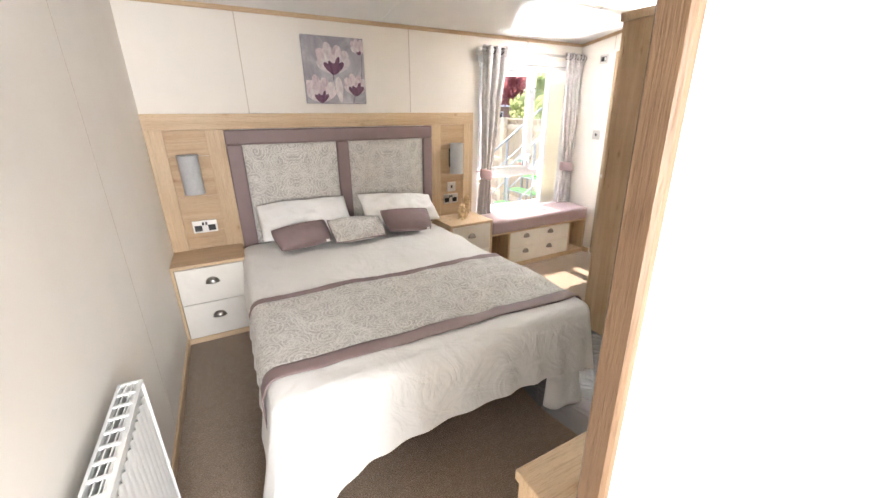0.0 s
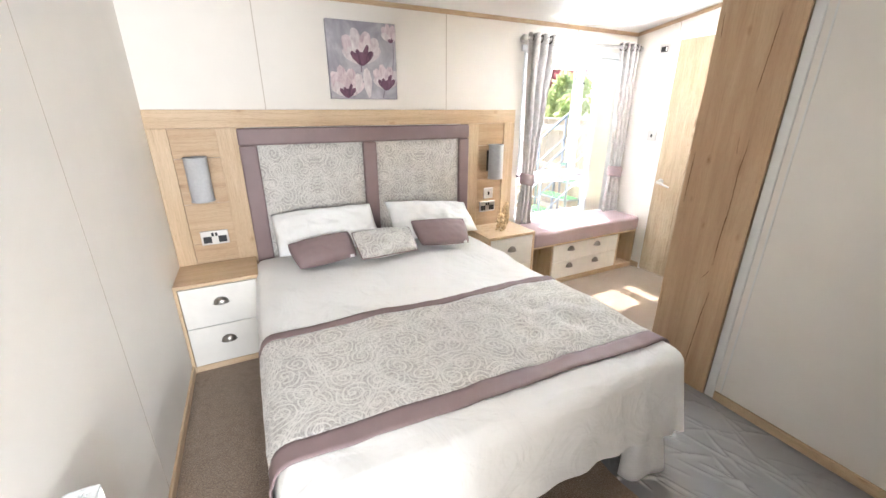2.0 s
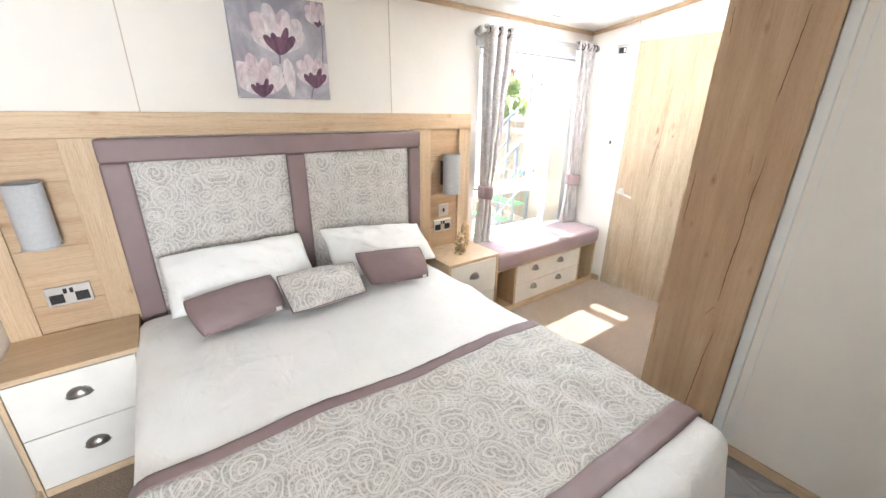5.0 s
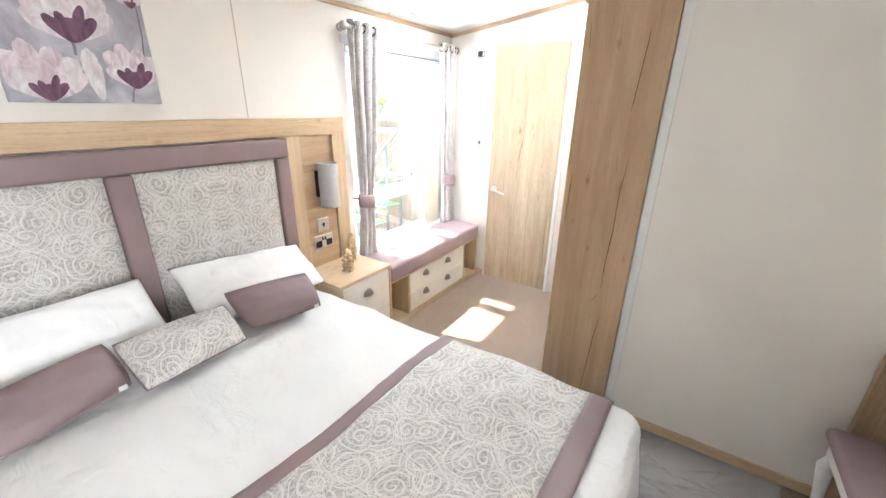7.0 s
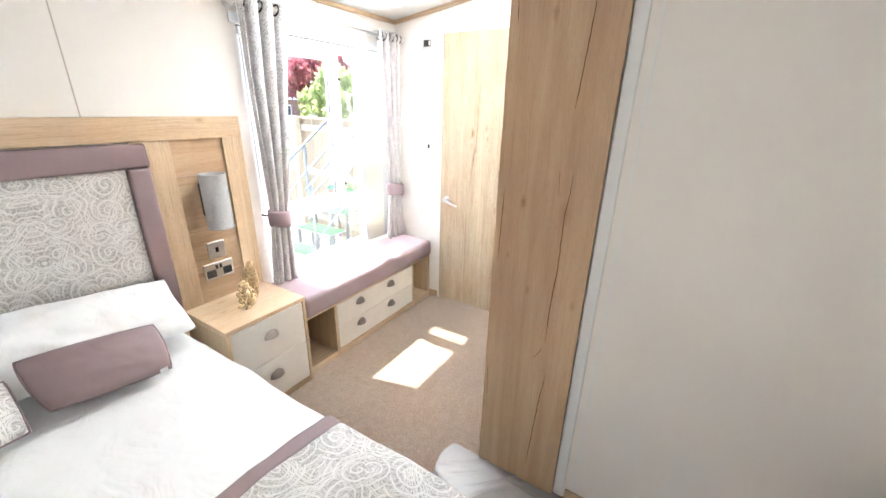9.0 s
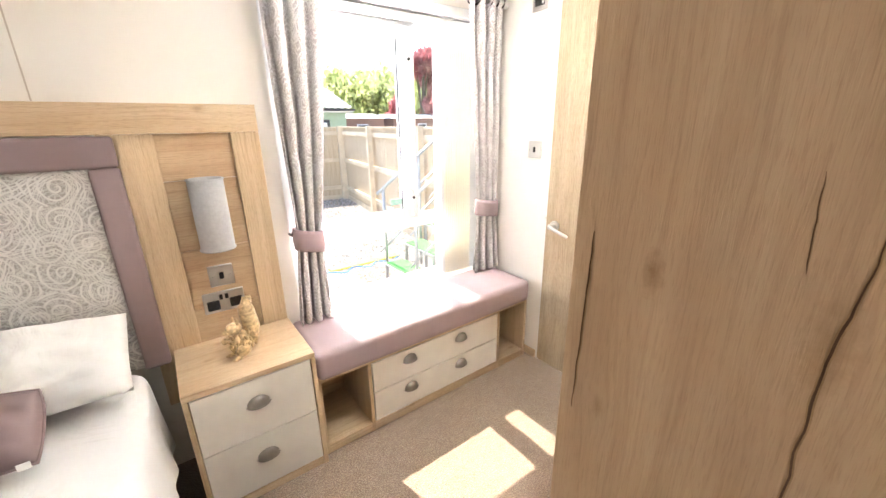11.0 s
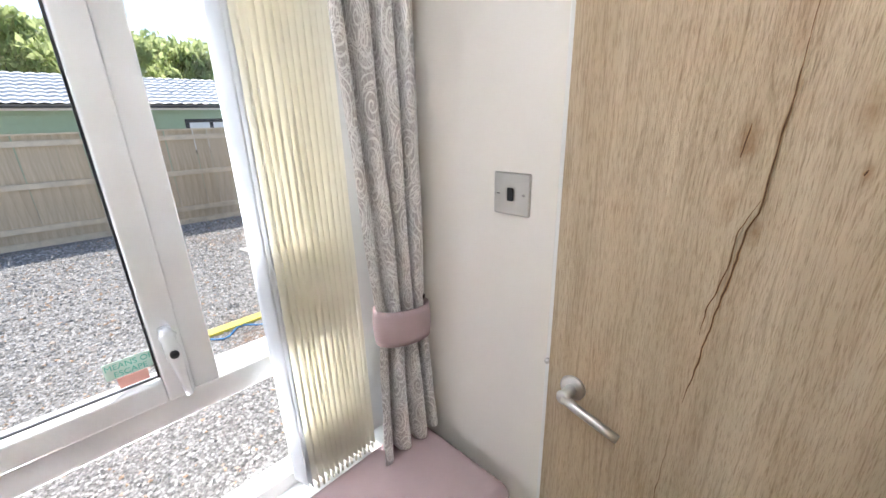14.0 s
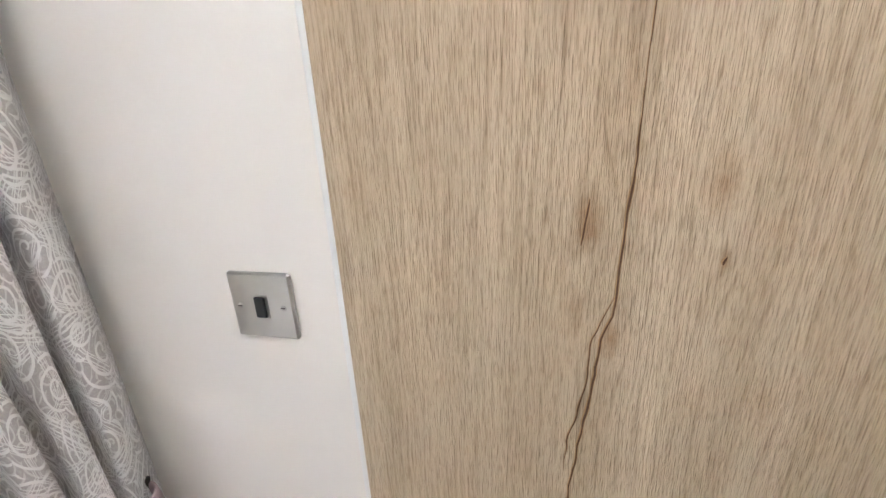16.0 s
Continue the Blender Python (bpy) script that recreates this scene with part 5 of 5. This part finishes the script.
# ---- ceiling fittings ----
dl = thing("downlight", (2.98, 2.30, ceil_z(2.30)), "small recessed steel ceiling downlight", "downlight")
zc = ceil_z(2.30)
tilt = Matrix.Translation((2.98, 2.30, zc)) @ Matrix.Rotation(-math.atan(0.145), 4, "X")
bm = bmesh.new()
grid(bm, 30, 4, lambda u, v: tuple(tilt @ Vector(((0.028 + 0.013 * v) * math.cos(2 * math.pi * u), (0.028 + 0.013 * v) * math.sin(2 * math.pi * u), -0.004 * math.sin(math.pi * v) - 0.001))), None, True)
part("bezel", bm, STEEL, dl, "brushed steel rim", True)
bm = bmesh.new()
bmesh.ops.create_circle(bm, cap_ends=True, segments=24, radius=0.028, matrix=tilt @ Matrix.Translation((0, 0, -0.001)))
part("lens", bm, WHITE, dl, "frosted lens")
cv = thing("ceiling_vent", (2.93, 2.94, ceil_z(2.94)), "white slotted ceiling vent by the window", "vent")
zt = ceil_z(2.95)
tv = Matrix.Translation((2.94, 2.945, zt)) @ Matrix.Rotation(-math.atan(0.145), 4, "X")
for k in range(5):
    bm = bmesh.new()
    add_box(bm, -0.13, 0.13, -0.036 + 0.018 * k - 0.004, -0.036 + 0.018 * k + 0.004, -0.007, -0.002)
    bm.transform(tv)
    part("slat", bm, WHITE, cv)
for d in ((-0.14, -0.13, -0.045, 0.045), (0.13, 0.14, -0.045, 0.045)):
    bm = bmesh.new()
    add_box(bm, *d, -0.008, -0.001)
    bm.transform(tv)
    part("frame", bm, WHITE, cv)

# ---- clear film on the carpet ----
def film_sheet(x0, x1, y0, y1, seed):
    """A flat sheet of film with long curved creases standing up from it."""
    r = random.Random(seed)
    creases = []
    for k in range(95):
        cx, cy = r.uniform(x0 + 0.05, x1 - 0.03), r.uniform(y0 + 0.05, y1 - 0.05)
        creases.append((cx, cy, radians(r.gauss(118, 26)), r.uniform(0.04, 0.17), r.uniform(0.004, 0.010), r.uniform(0.005, 0.009), r.uniform(-1.6, 1.6)))
    bm = bmesh.new()

    def pt(u, v):
        x = x0 + (x1 - x0) * u + (0.03 * N(v * 5, seed) if u < 0.5 else 0)
        y = y0 + (y1 - y0) * v + 0.03 * N(u * 5, seed + 3)
        z = 0.007 + 0.002 * N(x * 9, y * 9, seed)
        for cx, cy, a, half, high, wide, bow in creases:
            dx, dy = x - cx, y - cy
            t = dx * math.cos(a) + dy * math.sin(a)
            if abs(t) < half:
                d = dy * math.cos(a) - dx * math.sin(a) - bow * t * t
                if abs(d) < 3 * wide:
                    z += high * (1 - (t / half) ** 2) * math.exp(-(d / wide) ** 2)
        return (x, y, z)
    grid(bm, 220, 300, pt)
    ob = part("protective_film", bm, FILM, None, "", True)
    tagged(ob, "crinkled clear protective film lying on the carpet", "film")


film_sheet(1.62, 2.43, 0.55, 1.75, 2)

# ---- outdoors ----
GZ = -0.5
bm = bmesh.new()
bm.faces.new([bm.verts.new(p) for p in ((-600, -600, GZ), (600, -600, GZ), (600, 600, GZ), (-600, 600, GZ))])
tagged(part("ground", bm, GRAVEL), "grey and white gravel yard reaching to the fence", "ground", kind="structure")



def gravel_stones():
    """Loose stones on the yard, small near the window and coarser towards the fence."""
    r = np.random.default_rng(12)
    spans = ((0.8, 5.2, 3.2, 6.2, 19000, 0.0125), (-3.5, 6.0, 6.2, 11.0, 26000, 0.019))
    base = np.array(((1, 0, 0), (-1, 0, 0), (0, 1, 0), (0, -1, 0), (0, 0, 1), (0, 0, -1)), float)
    tri = np.array(((0, 2, 4), (2, 1, 4), (1, 3, 4), (3, 0, 4), (2, 0, 5), (1, 2, 5), (3, 1, 5), (0, 3, 5)))
    vs, fs, at = [], [], 0
    for x0, x1, y0, y1, n, size in spans:
        c = np.stack((r.uniform(x0, x1, n), r.uniform(y0, y1, n), np.full(n, GZ + size * 0.25)), 1)
        k = size * r.uniform(0.55, 1.35, (n, 1, 1)) * r.uniform(0.65, 1.15, (n, 1, 3)) * np.array((1.15, 1.0, 0.7))
        a = r.uniform(0, 6.28, n)
        p = base[None] * k + r.normal(0, size * 0.16, (n, 6, 3))
        q = p.copy()
        q[:, :, 0] = p[:, :, 0] * np.cos(a)[:, None] - p[:, :, 1] * np.sin(a)[:, None]
        q[:, :, 1] = p[:, :, 0] * np.sin(a)[:, None] + p[:, :, 1] * np.cos(a)[:, None]
        vs.append((q + c[:, None]).reshape(-1, 3))
        fs.append((tri[None] + (at + 6 * np.arange(n))[:, None, None]).reshape(-1, 3))
        at += 6 * n
    me = bpy.data.meshes.new("gravel_stones")
    me.from_pydata(np.concatenate(vs).tolist(), [], np.concatenate(fs).tolist())
    me.materials.append(STONE)
    tagged(new("gravel_stones", me), "loose grey and white gravel stones on the yard", "gravel", kind="stuff")


gravel_stones()
rnd = random.Random(5)


def fence(p0, p1, label, face, height=1.80):
    """Boards on p0..p1; the rails are on the side that face points to."""
    p0, p1 = Vector((*p0, 0)), Vector((*p1, 0))
    L = (p1 - p0).length
    d = (p1 - p0) / L
    nrm = Vector((face[0], face[1], 0))
    t = thing("fence", (*p0[:2], GZ), label, "fence")
    n = int(L / 0.115)
    ang = math.atan2(d.y, d.x)
    meshes = []
    for k in range(4):
        bm = bmesh.new()
        h = height - 0.03 + rnd.uniform(-0.006, 0.006)
        add_box(bm, -0.0572, 0.0572, -0.008, 0.008, 0.09, h)
        bmesh.ops.recalc_face_normals(bm, faces=bm.faces)
        me = bpy.data.meshes.new("board")
        bm.to_mesh(me)
        bm.free()
        me.materials.append(FENCE)
        meshes.append(me)
    for k in range(n):
        ob = new("board", meshes[k % 4])
        p = p0 + d * (0.06 + k * L / n)
        ob.parent = t
        ob.matrix_parent_inverse = Matrix.Translation((-p0.x, -p0.y, -GZ))
        ob.matrix_basis = pose(p.x, p.y, GZ + rnd.uniform(-0.006, 0.006), 0, rnd.uniform(-0.4, 0.4), math.degrees(ang))
    def bar(nm, a, b, z0, z1, off0, off1):
        bm = bmesh.new()
        add_box(bm, a, b, off0, off1, z0, z1)
        s = 1 if Vector((-d.y, d.x, 0)).dot(nrm) > 0 else -1
        bm.transform(Matrix.Translation((p0.x, p0.y, GZ)) @ Matrix.Rotation(ang, 4, "Z") @ Matrix.Diagonal((1, s, 1, 1)))
        bmesh.ops.recalc_face_normals(bm, faces=bm.faces)
        part(nm, bm, RAIL, t)
    bar("gravel_board", 0, L, 0.0, 0.10, 0.01, 0.035)
    bar("cap_rail", 0, L, height - 0.03, height - 0.005, -0.03, 0.06)
    for z in (0.26, 0.95, 1.60):
        bar("rail", 0, L, z, z + 0.085, 0.0085, 0.055)
    k = 0.0
    while k < L + 0.1:
        bar("post", k - 0.05, k + 0.05, 0, height + 0.01, 0.061, 0.15)
        k += 2.35
    return t


fence((5.95, 10.95), (-8.0, 12.6), "weathered timber closeboard fence across the yard", (0, -1))
fence((5.98, 10.85), (4.9, 3.4), "weathered timber fence running back beside the steps", (-1, 0))

# neighbouring holiday home
hs = thing("holiday_home", (0, 16, GZ), "pale green clad holiday home with a grey tiled roof", "holiday home")
HX0, HX1, HYF, HYB, EZ, RZ = -9.0, 8.15, 15.7, 20.7, 1.88, 2.80
bm = bmesh.new()
nb = 12
for k in range(nb):
    z0 = GZ + (EZ - GZ) * k / nb
    add_box(bm, HX0, HX1, HYF - 0.02 + 0.002 * (k % 2), HYB, z0, z0 + (EZ - GZ) / nb - 0.012)
add_box(bm, HX0, HX1, HYF, HYB, GZ, EZ)
v = [bm.verts.new(p) for p in ((HX1, HYF, EZ), (HX1, HYB, EZ), (HX1, (HYF + HYB) / 2, RZ - 0.03))]
bm.faces.new(v)
bmesh.ops.recalc_face_normals(bm, faces=bm.faces)
part("wall", bm, CLAD, hs, "pale green boarding")
bm = bmesh.new()
courses, tiles = 9, 72
YM = (HYF + HYB) / 2


def roof_pt(u, v):
    c = v * courses
    fall = (c % 1.0) if v < 1 else 0.0
    x = HX0 - 0.2 + (HX1 - HX0 + 0.45) * u
    y = HYF - 0.3 + (YM - HYF + 0.3) * v
    z = EZ - 0.02 + (RZ - EZ + 0.02) * v
    return (x, y, z + 0.05 * (1 - fall) + 0.03 * abs(math.sin(math.pi * tiles * u)))


rows = []
for c in range(courses):
    for e in (0.0, 0.97):
        rows.append((c + e) / courses)
vs = []
for i in range(tiles * 4 + 1):
    u = i / (tiles * 4)
    vs.append([bm.verts.new(roof_pt(u, r)) for r in rows])
for a, b in zip(vs, vs[1:]):
    for j in range(len(rows) - 1):
        bm.faces.new((a[j], b[j], b[j + 1], a[j + 1]))
v = [bm.verts.new(p) for p in ((HX0 - 0.2, YM, RZ), (HX1 + 0.25, YM, RZ), (HX1 + 0.25, HYB + 0.3, EZ), (HX0 - 0.2, HYB + 0.3, EZ))]
bm.faces.new(v)
bmesh.ops.recalc_face_normals(bm, faces=bm.faces)
roof = part("roof", bm, ROOF, hs, "grey pantile roof")
box("gutter", (HX0 - 0.2, HX1 + 0.25, HYF - 0.37, HYF - 0.28, EZ - 0.07, EZ + 0.0), DARK, hs, 0.01)
box("fascia", (HX0 - 0.15, HX1 + 0.2, HYF - 0.27, HYF - 0.24, EZ - 0.12, EZ - 0.01), WHITE, hs, 0)
tube_part("downpipe", [(5.4, HYF - 0.06, EZ - 0.1), (5.4, HYF - 0.06, GZ)], 0.035, CLAD, hs)
for x0, x1 in ((6.15, 7.5), (-2.6, -1.2)):
    w = box("window", (x0, x1, HYF - 0.04, HYF - 0.022, 0.55, 1.52), DARK, hs, 0, label="dark framed window")
    for a, b in ((x0 + 0.1, (x0 + x1) / 2 - 0.05), ((x0 + x1) / 2 + 0.05, x1 - 0.1)):
        box("pane", (a, b, HYF - 0.046, HYF - 0.041, 0.65, 1.42), UPVC, w, 0, label="pale net-curtained pane")
for x0, x1 in ((2.0, 2.75), (0.9, 1.25)):
    bm = bmesh.new()
    for s, (m0, m1) in enumerate(((0.45, 0.80),)):
        p = [roof_pt(0, 0)]
        y0, y1 = HYF - 0.3 + (YM - HYF + 0.3) * m0, HYF - 0.3 + (YM - HYF + 0.3) * m1
        z0, z1 = EZ + (RZ - EZ) * m0 + 0.13, EZ + (RZ - EZ) * m1 + 0.13
        lo = [bm.verts.new(q) for q in ((x0, y0, z0), (x1, y0, z0), (x1, y1, z1), (x0, y1, z1))]
        dn = [bm.verts.new((q.co.x, q.co.y, q.co.z - 0.14)) for q in lo]
        bm.faces.new(lo)
        for k in range(4):
            bm.faces.new((lo[k], dn[k], dn[(k + 1) % 4], lo[(k + 1) % 4]))
    bmesh.ops.recalc_face_normals(bm, faces=bm.faces)
    part("roof_light", bm, UPVC if x0 > 1.5 else DARK, roof, "raised roof light")


def caravan(x0, x1, y0, y1, label, clad, group="far caravans"):
    t = thing("static_caravan", ((x0 + x1) / 2, y0, GZ), label, "caravan", group)
    box("wall", (x0, x1, y0, y1, GZ, 1.72), clad, t, 0.02)
    bm = bmesh.new()
    ym = (y0 + y1) / 2
    a = [bm.verts.new(p) for p in ((x0 - 0.15, y0 - 0.15, 1.721), (x0 - 0.15, ym, 2.05), (x0 - 0.15, y1 + 0.15, 1.721))]
    b = [bm.verts.new(p) for p in ((x1 + 0.15, y0 - 0.15, 1.721), (x1 + 0.15, ym, 2.05), (x1 + 0.15, y1 + 0.15, 1.721))]
    bm.faces.new((a[0], b[0], b[1], a[1]))
    bm.faces.new((a[1], b[1], b[2], a[2]))
    bm.faces.new(a)
    bm.faces.new(b[::-1])
    bm.faces.new((a[0], a[2], b[2], b[0]))
    bmesh.ops.recalc_face_normals(bm, faces=bm.faces)
    part("roof", bm, CARBODY, t, "pale roof")
    n = int((x1 - x0) / 1.6)
    for k in range(n):
        xx = x0 + 0.5 + k * 1.6
        f = box("window", (xx, xx + 0.8, y0 - 0.02, y0 - 0.001, 0.55, 1.35), UPVC, t, 0)
        box("pane", (xx + 0.07, xx + 0.73, y0 - 0.026, y0 - 0.021, 0.62, 1.28), DARK, f, 0)


caravan(11.2, 15.3, 26, 30, "brown clad static caravan beyond the fence", CLAD_BROWN)
caravan(16.6, 22.5, 27, 31, "brown clad static caravan half hidden by a copper tree", CLAD_BROWN)

car = thing("parked_van", (16.6, 24, GZ), "white parked vehicle beyond the fence", "car")
bm = bmesh.new()
prof = [(-1.9, 0.25), (1.9, 0.25), (1.95, 0.75), (1.1, 0.9), (0.6, 1.45), (-1.7, 1.5), (-1.95, 0.9)]
sides = []
for y in (23.2, 24.9):
    sides.append([bm.verts.new((16.6 + x, y, GZ + z)) for x, z in prof])
for s in sides:
    bm.faces.new(s)
for k in range(len(prof)):
    a, b = k, (k + 1) % len(prof)
    bm.faces.new((sides[0][a], sides[0][b], sides[1][b], sides[1][a]))
bmesh.ops.recalc_face_normals(bm, faces=bm.faces)
bmesh.ops.bevel(bm, geom=bm.edges[:], offset=0.05, segments=2, affect="EDGES")
part("body", bm, CARBODY, car, "", True)
box("side_window", (15.3, 17.0, 23.18, 23.2, GZ + 0.95, GZ + 1.35), DARK, car, 0.005)
for x in (15.4, 17.8):
    tube_part("wheel", [(x, 23.18, GZ + 0.31), (x, 23.4, GZ + 0.31)], 0.31, BLACK, car, seg=20)

# ---- galvanised steps ----
stp = thing("metal_steps", (4.5, 5.0, GZ), "galvanised steel steps with green turf treads and handrails", "steps")
for k in range(4):
    x0, z = 4.04 + 0.29 * k, GZ + 0.24 + 0.2 * k
    tr = box("tread", (x0, x0 + 0.27, 4.66, 5.30, z - 0.02, z), GALV, stp, 0.003)
    box("turf_mat", (x0 + 0.015, x0 + 0.255, 4.68, 5.28, z + 0.0005, z + 0.012), TURF, tr, 0.003, label="green artificial turf")
    for y in (4.68, 5.28):
        box("tread_leg", (x0 + 0.01, x0 + 0.04, y - 0.015, y + 0.015, GZ, z - 0.0205), GALV, stp, 0)
for y in (4.64, 5.32):
    for off in (0.90, 0.55, 0.20):
        tube_part("handrail", [(4.02, y, GZ + 0.24 + off - 0.06), (5.3, y, GZ + 0.24 + off + 0.83)], 0.018 if off > 0.8 else 0.012, GALV, stp)
    for k in range(3):
        x = 4.1 + 0.5 * k
        tube_part("rail_post", [(x, y, GZ + 0.1), (x, y, GZ + 1.08 + 0.69 * (x - 4.02))], 0.018, GALV, stp)
for k in range(3):
    x = 4.3 + 0.45 * k
    bm = bmesh.new()
    zc = GZ + 0.75 + 0.69 * (x - 4.02)
    tube(bm, [(x + 0.05 * math.sin(a * 2.2) + 0.03 * a / 6, 4.64, zc - 0.25 + 0.08 * a) for a in [j * 0.3 for j in range(21)]], 0.006, 6)
    part("scroll", bm, GALV, stp, "", True)

# ---- things on the gravel ----
pl = thing("yellow_board", (4.05, 6.2, GZ), "yellow board with a blue cord lying on the gravel", "board")
box("board", (3.62, 4.64, 5.98, 6.10, GZ + 0.001, GZ + 0.03), plain("yellow_paint", (0.65, 0.55, 0.10), 0.6), pl, 0.004)
tube_part("cord", [(3.5 + 0.05 * k, 5.92 + 0.07 * math.sin(k * 0.9), GZ + 0.012) for k in range(24)], 0.008, plain("blue_cord", (0.05, 0.25, 0.55), 0.6), pl)
for x, y, r, s in ((5.0, 8.3, 12, 0.22), (5.2, 8.0, 40, 0.16)):
    sl = box("paving_slab", (-s, s, -0.15, 0.15, 0, 0.045), plain("pale_concrete", (0.5, 0.47, 0.42), 0.9), None, 0.008)
    sl.matrix_basis = pose(x, y, GZ + 0.001, 0, 0, r)
    tagged(sl, "pale loose paving slab lying on the gravel", "slab")
st2 = thing("window_sticker", (2.98, 3.093, 0.93), "clear and pale green escape sticker in the corner of the pane", "sticker")
STICKER_GREEN = plain("sticker_green", (0.10, 0.52, 0.42), 0.5)
box("green_part", (2.978, 3.048, 3.0925, 3.0935, 0.938, 0.970), plain("sticker_pale", (0.62, 0.78, 0.72), 0.5), st2, 0)
box("red_part", (2.992, 3.036, 3.0925, 3.0935, 0.916, 0.937), plain("sticker_red", (0.80, 0.42, 0.36), 0.5), st2, 0)
for body, z in (("MEANS OF", 0.9555), ("ESCAPE", 0.941)):
    cu = bpy.data.curves.new("lettering", "FONT")
    cu.body, cu.size, cu.align_x, cu.extrude = body, 0.0145, "CENTER", 0.0002
    tmp = bpy.data.objects.new("lettering", cu)
    scene.collection.objects.link(tmp)
    me = bpy.data.meshes.new_from_object(tmp.evaluated_get(bpy.context.evaluated_depsgraph_get()))
    bpy.data.objects.remove(tmp)
    bm = bmesh.new()
    bm.from_mesh(me)
    bm.transform(Matrix.Translation((3.014, 3.0922, z)) @ Matrix.Rotation(radians(90), 4, "X"))
    part("lettering", bm, STICKER_GREEN, st2, "green capital letters")


# ---- trees ----
def tree(x, y, h, spread, leaf, label, seed, n=2600, size=0.30, trunk=0.25):
    r = random.Random(seed)
    t = thing("tree", (x, y, GZ), label, "tree")
    bm = bmesh.new()
    tube(bm, [(x, y, GZ), (x + 0.1, y, GZ + h * 0.3), (x + 0.2 * r.uniform(-1, 1), y, GZ + h * 0.75)], [trunk, trunk * 0.8, trunk * 0.3], 8)
    clumps = []
    for k in range(26):
        a, rr = r.uniform(0, 6.28), spread * math.sqrt(r.random())
        zz = h * (0.30 + 0.68 * r.random() ** 0.8)
        rr *= max(0.25, math.sin(math.pi * min(0.97, (zz / h) * 0.9 + 0.05)) ** 0.7)
        c = Vector((x + rr * math.cos(a), y + rr * math.sin(a), GZ + zz))
        clumps.append((c, r.uniform(0.5, 1.0) * spread * 0.38))
        if k % 3 == 0:
            tube(bm, [(x, y, GZ + h * 0.3), tuple((Vector((x, y, GZ + h * 0.45)) + c) / 2), tuple(c)], [trunk * 0.4, trunk * 0.2, 0.02], 5)
    part("trunk", bm, BARK, t)
    verts, faces = [], []
    for k in range(n):
        c, cr = clumps[r.randrange(len(clumps))]
        dirn = Vector((r.gauss(0, 1), r.gauss(0, 1), r.gauss(0, 1))).normalized()
        p = c + dirn * cr * (0.55 + 0.5 * r.random()) * Vector((1, 1, 0.8)).length / 1.6
        m = Euler((r.uniform(0, 6), r.uniform(0, 6), r.uniform(0, 6))).to_matrix()
        s = size * r.uniform(0.6, 1.3)
        b = len(verts)
        for q in ((-s, 0, 0), (0, -s * 0.5, 0.1 * s), (s, 0, 0), (0, s * 0.5, 0.1 * s)):
            verts.append(tuple(p + m @ Vector(q)))
        faces.append((b, b + 1, b + 2, b + 3))
    me = bpy.data.meshes.new("crown")
    me.from_pydata(verts, [], faces)
    me.materials.append(leaf)
    ob = new("crown", me)
    ob.parent = t
    ob.matrix_parent_inverse = Matrix.Translation((-x, -y, -GZ))
    return t


for k, (x, y, h, s) in enumerate(((2.5, 33, 7.6, 3.2), (7.2, 33, 7.0, 3.0), (-2.5, 34, 7.4, 3.4), (11.8, 34, 6.6, 2.6), (15.5, 36, 6.0, 3.4), (19.5, 37, 6.2, 3.6), (-8, 34, 7.6, 3.6), (24, 42, 7.0, 4.2), (30, 44, 8.0, 4.5), (0, 40, 7.6, 4.0), (9.5, 40, 7.8, 3.8), (36, 46, 8.2, 5.0), (5, 38, 7.8, 3.6), (13.5, 41, 7.2, 3.6))):
    tree(x, y, h, s, LEAF, "leafy green tree beyond the neighbouring roofs", 40 + k)
tree(21.5, 30.5, 7.4, 2.6, LEAF_RED, "copper-leaved tree beyond the fence", 77, 3000)
tree(18.0, 20.5, 5.4, 1.9, LEAF_RED, "small copper-leaved tree beyond the fence", 79, 2400, 0.22)
tree(16.0, 17.0, 3.4, 1.6, LEAF, "bushy green shrub tree beyond the fence", 80, 2200, 0.2)
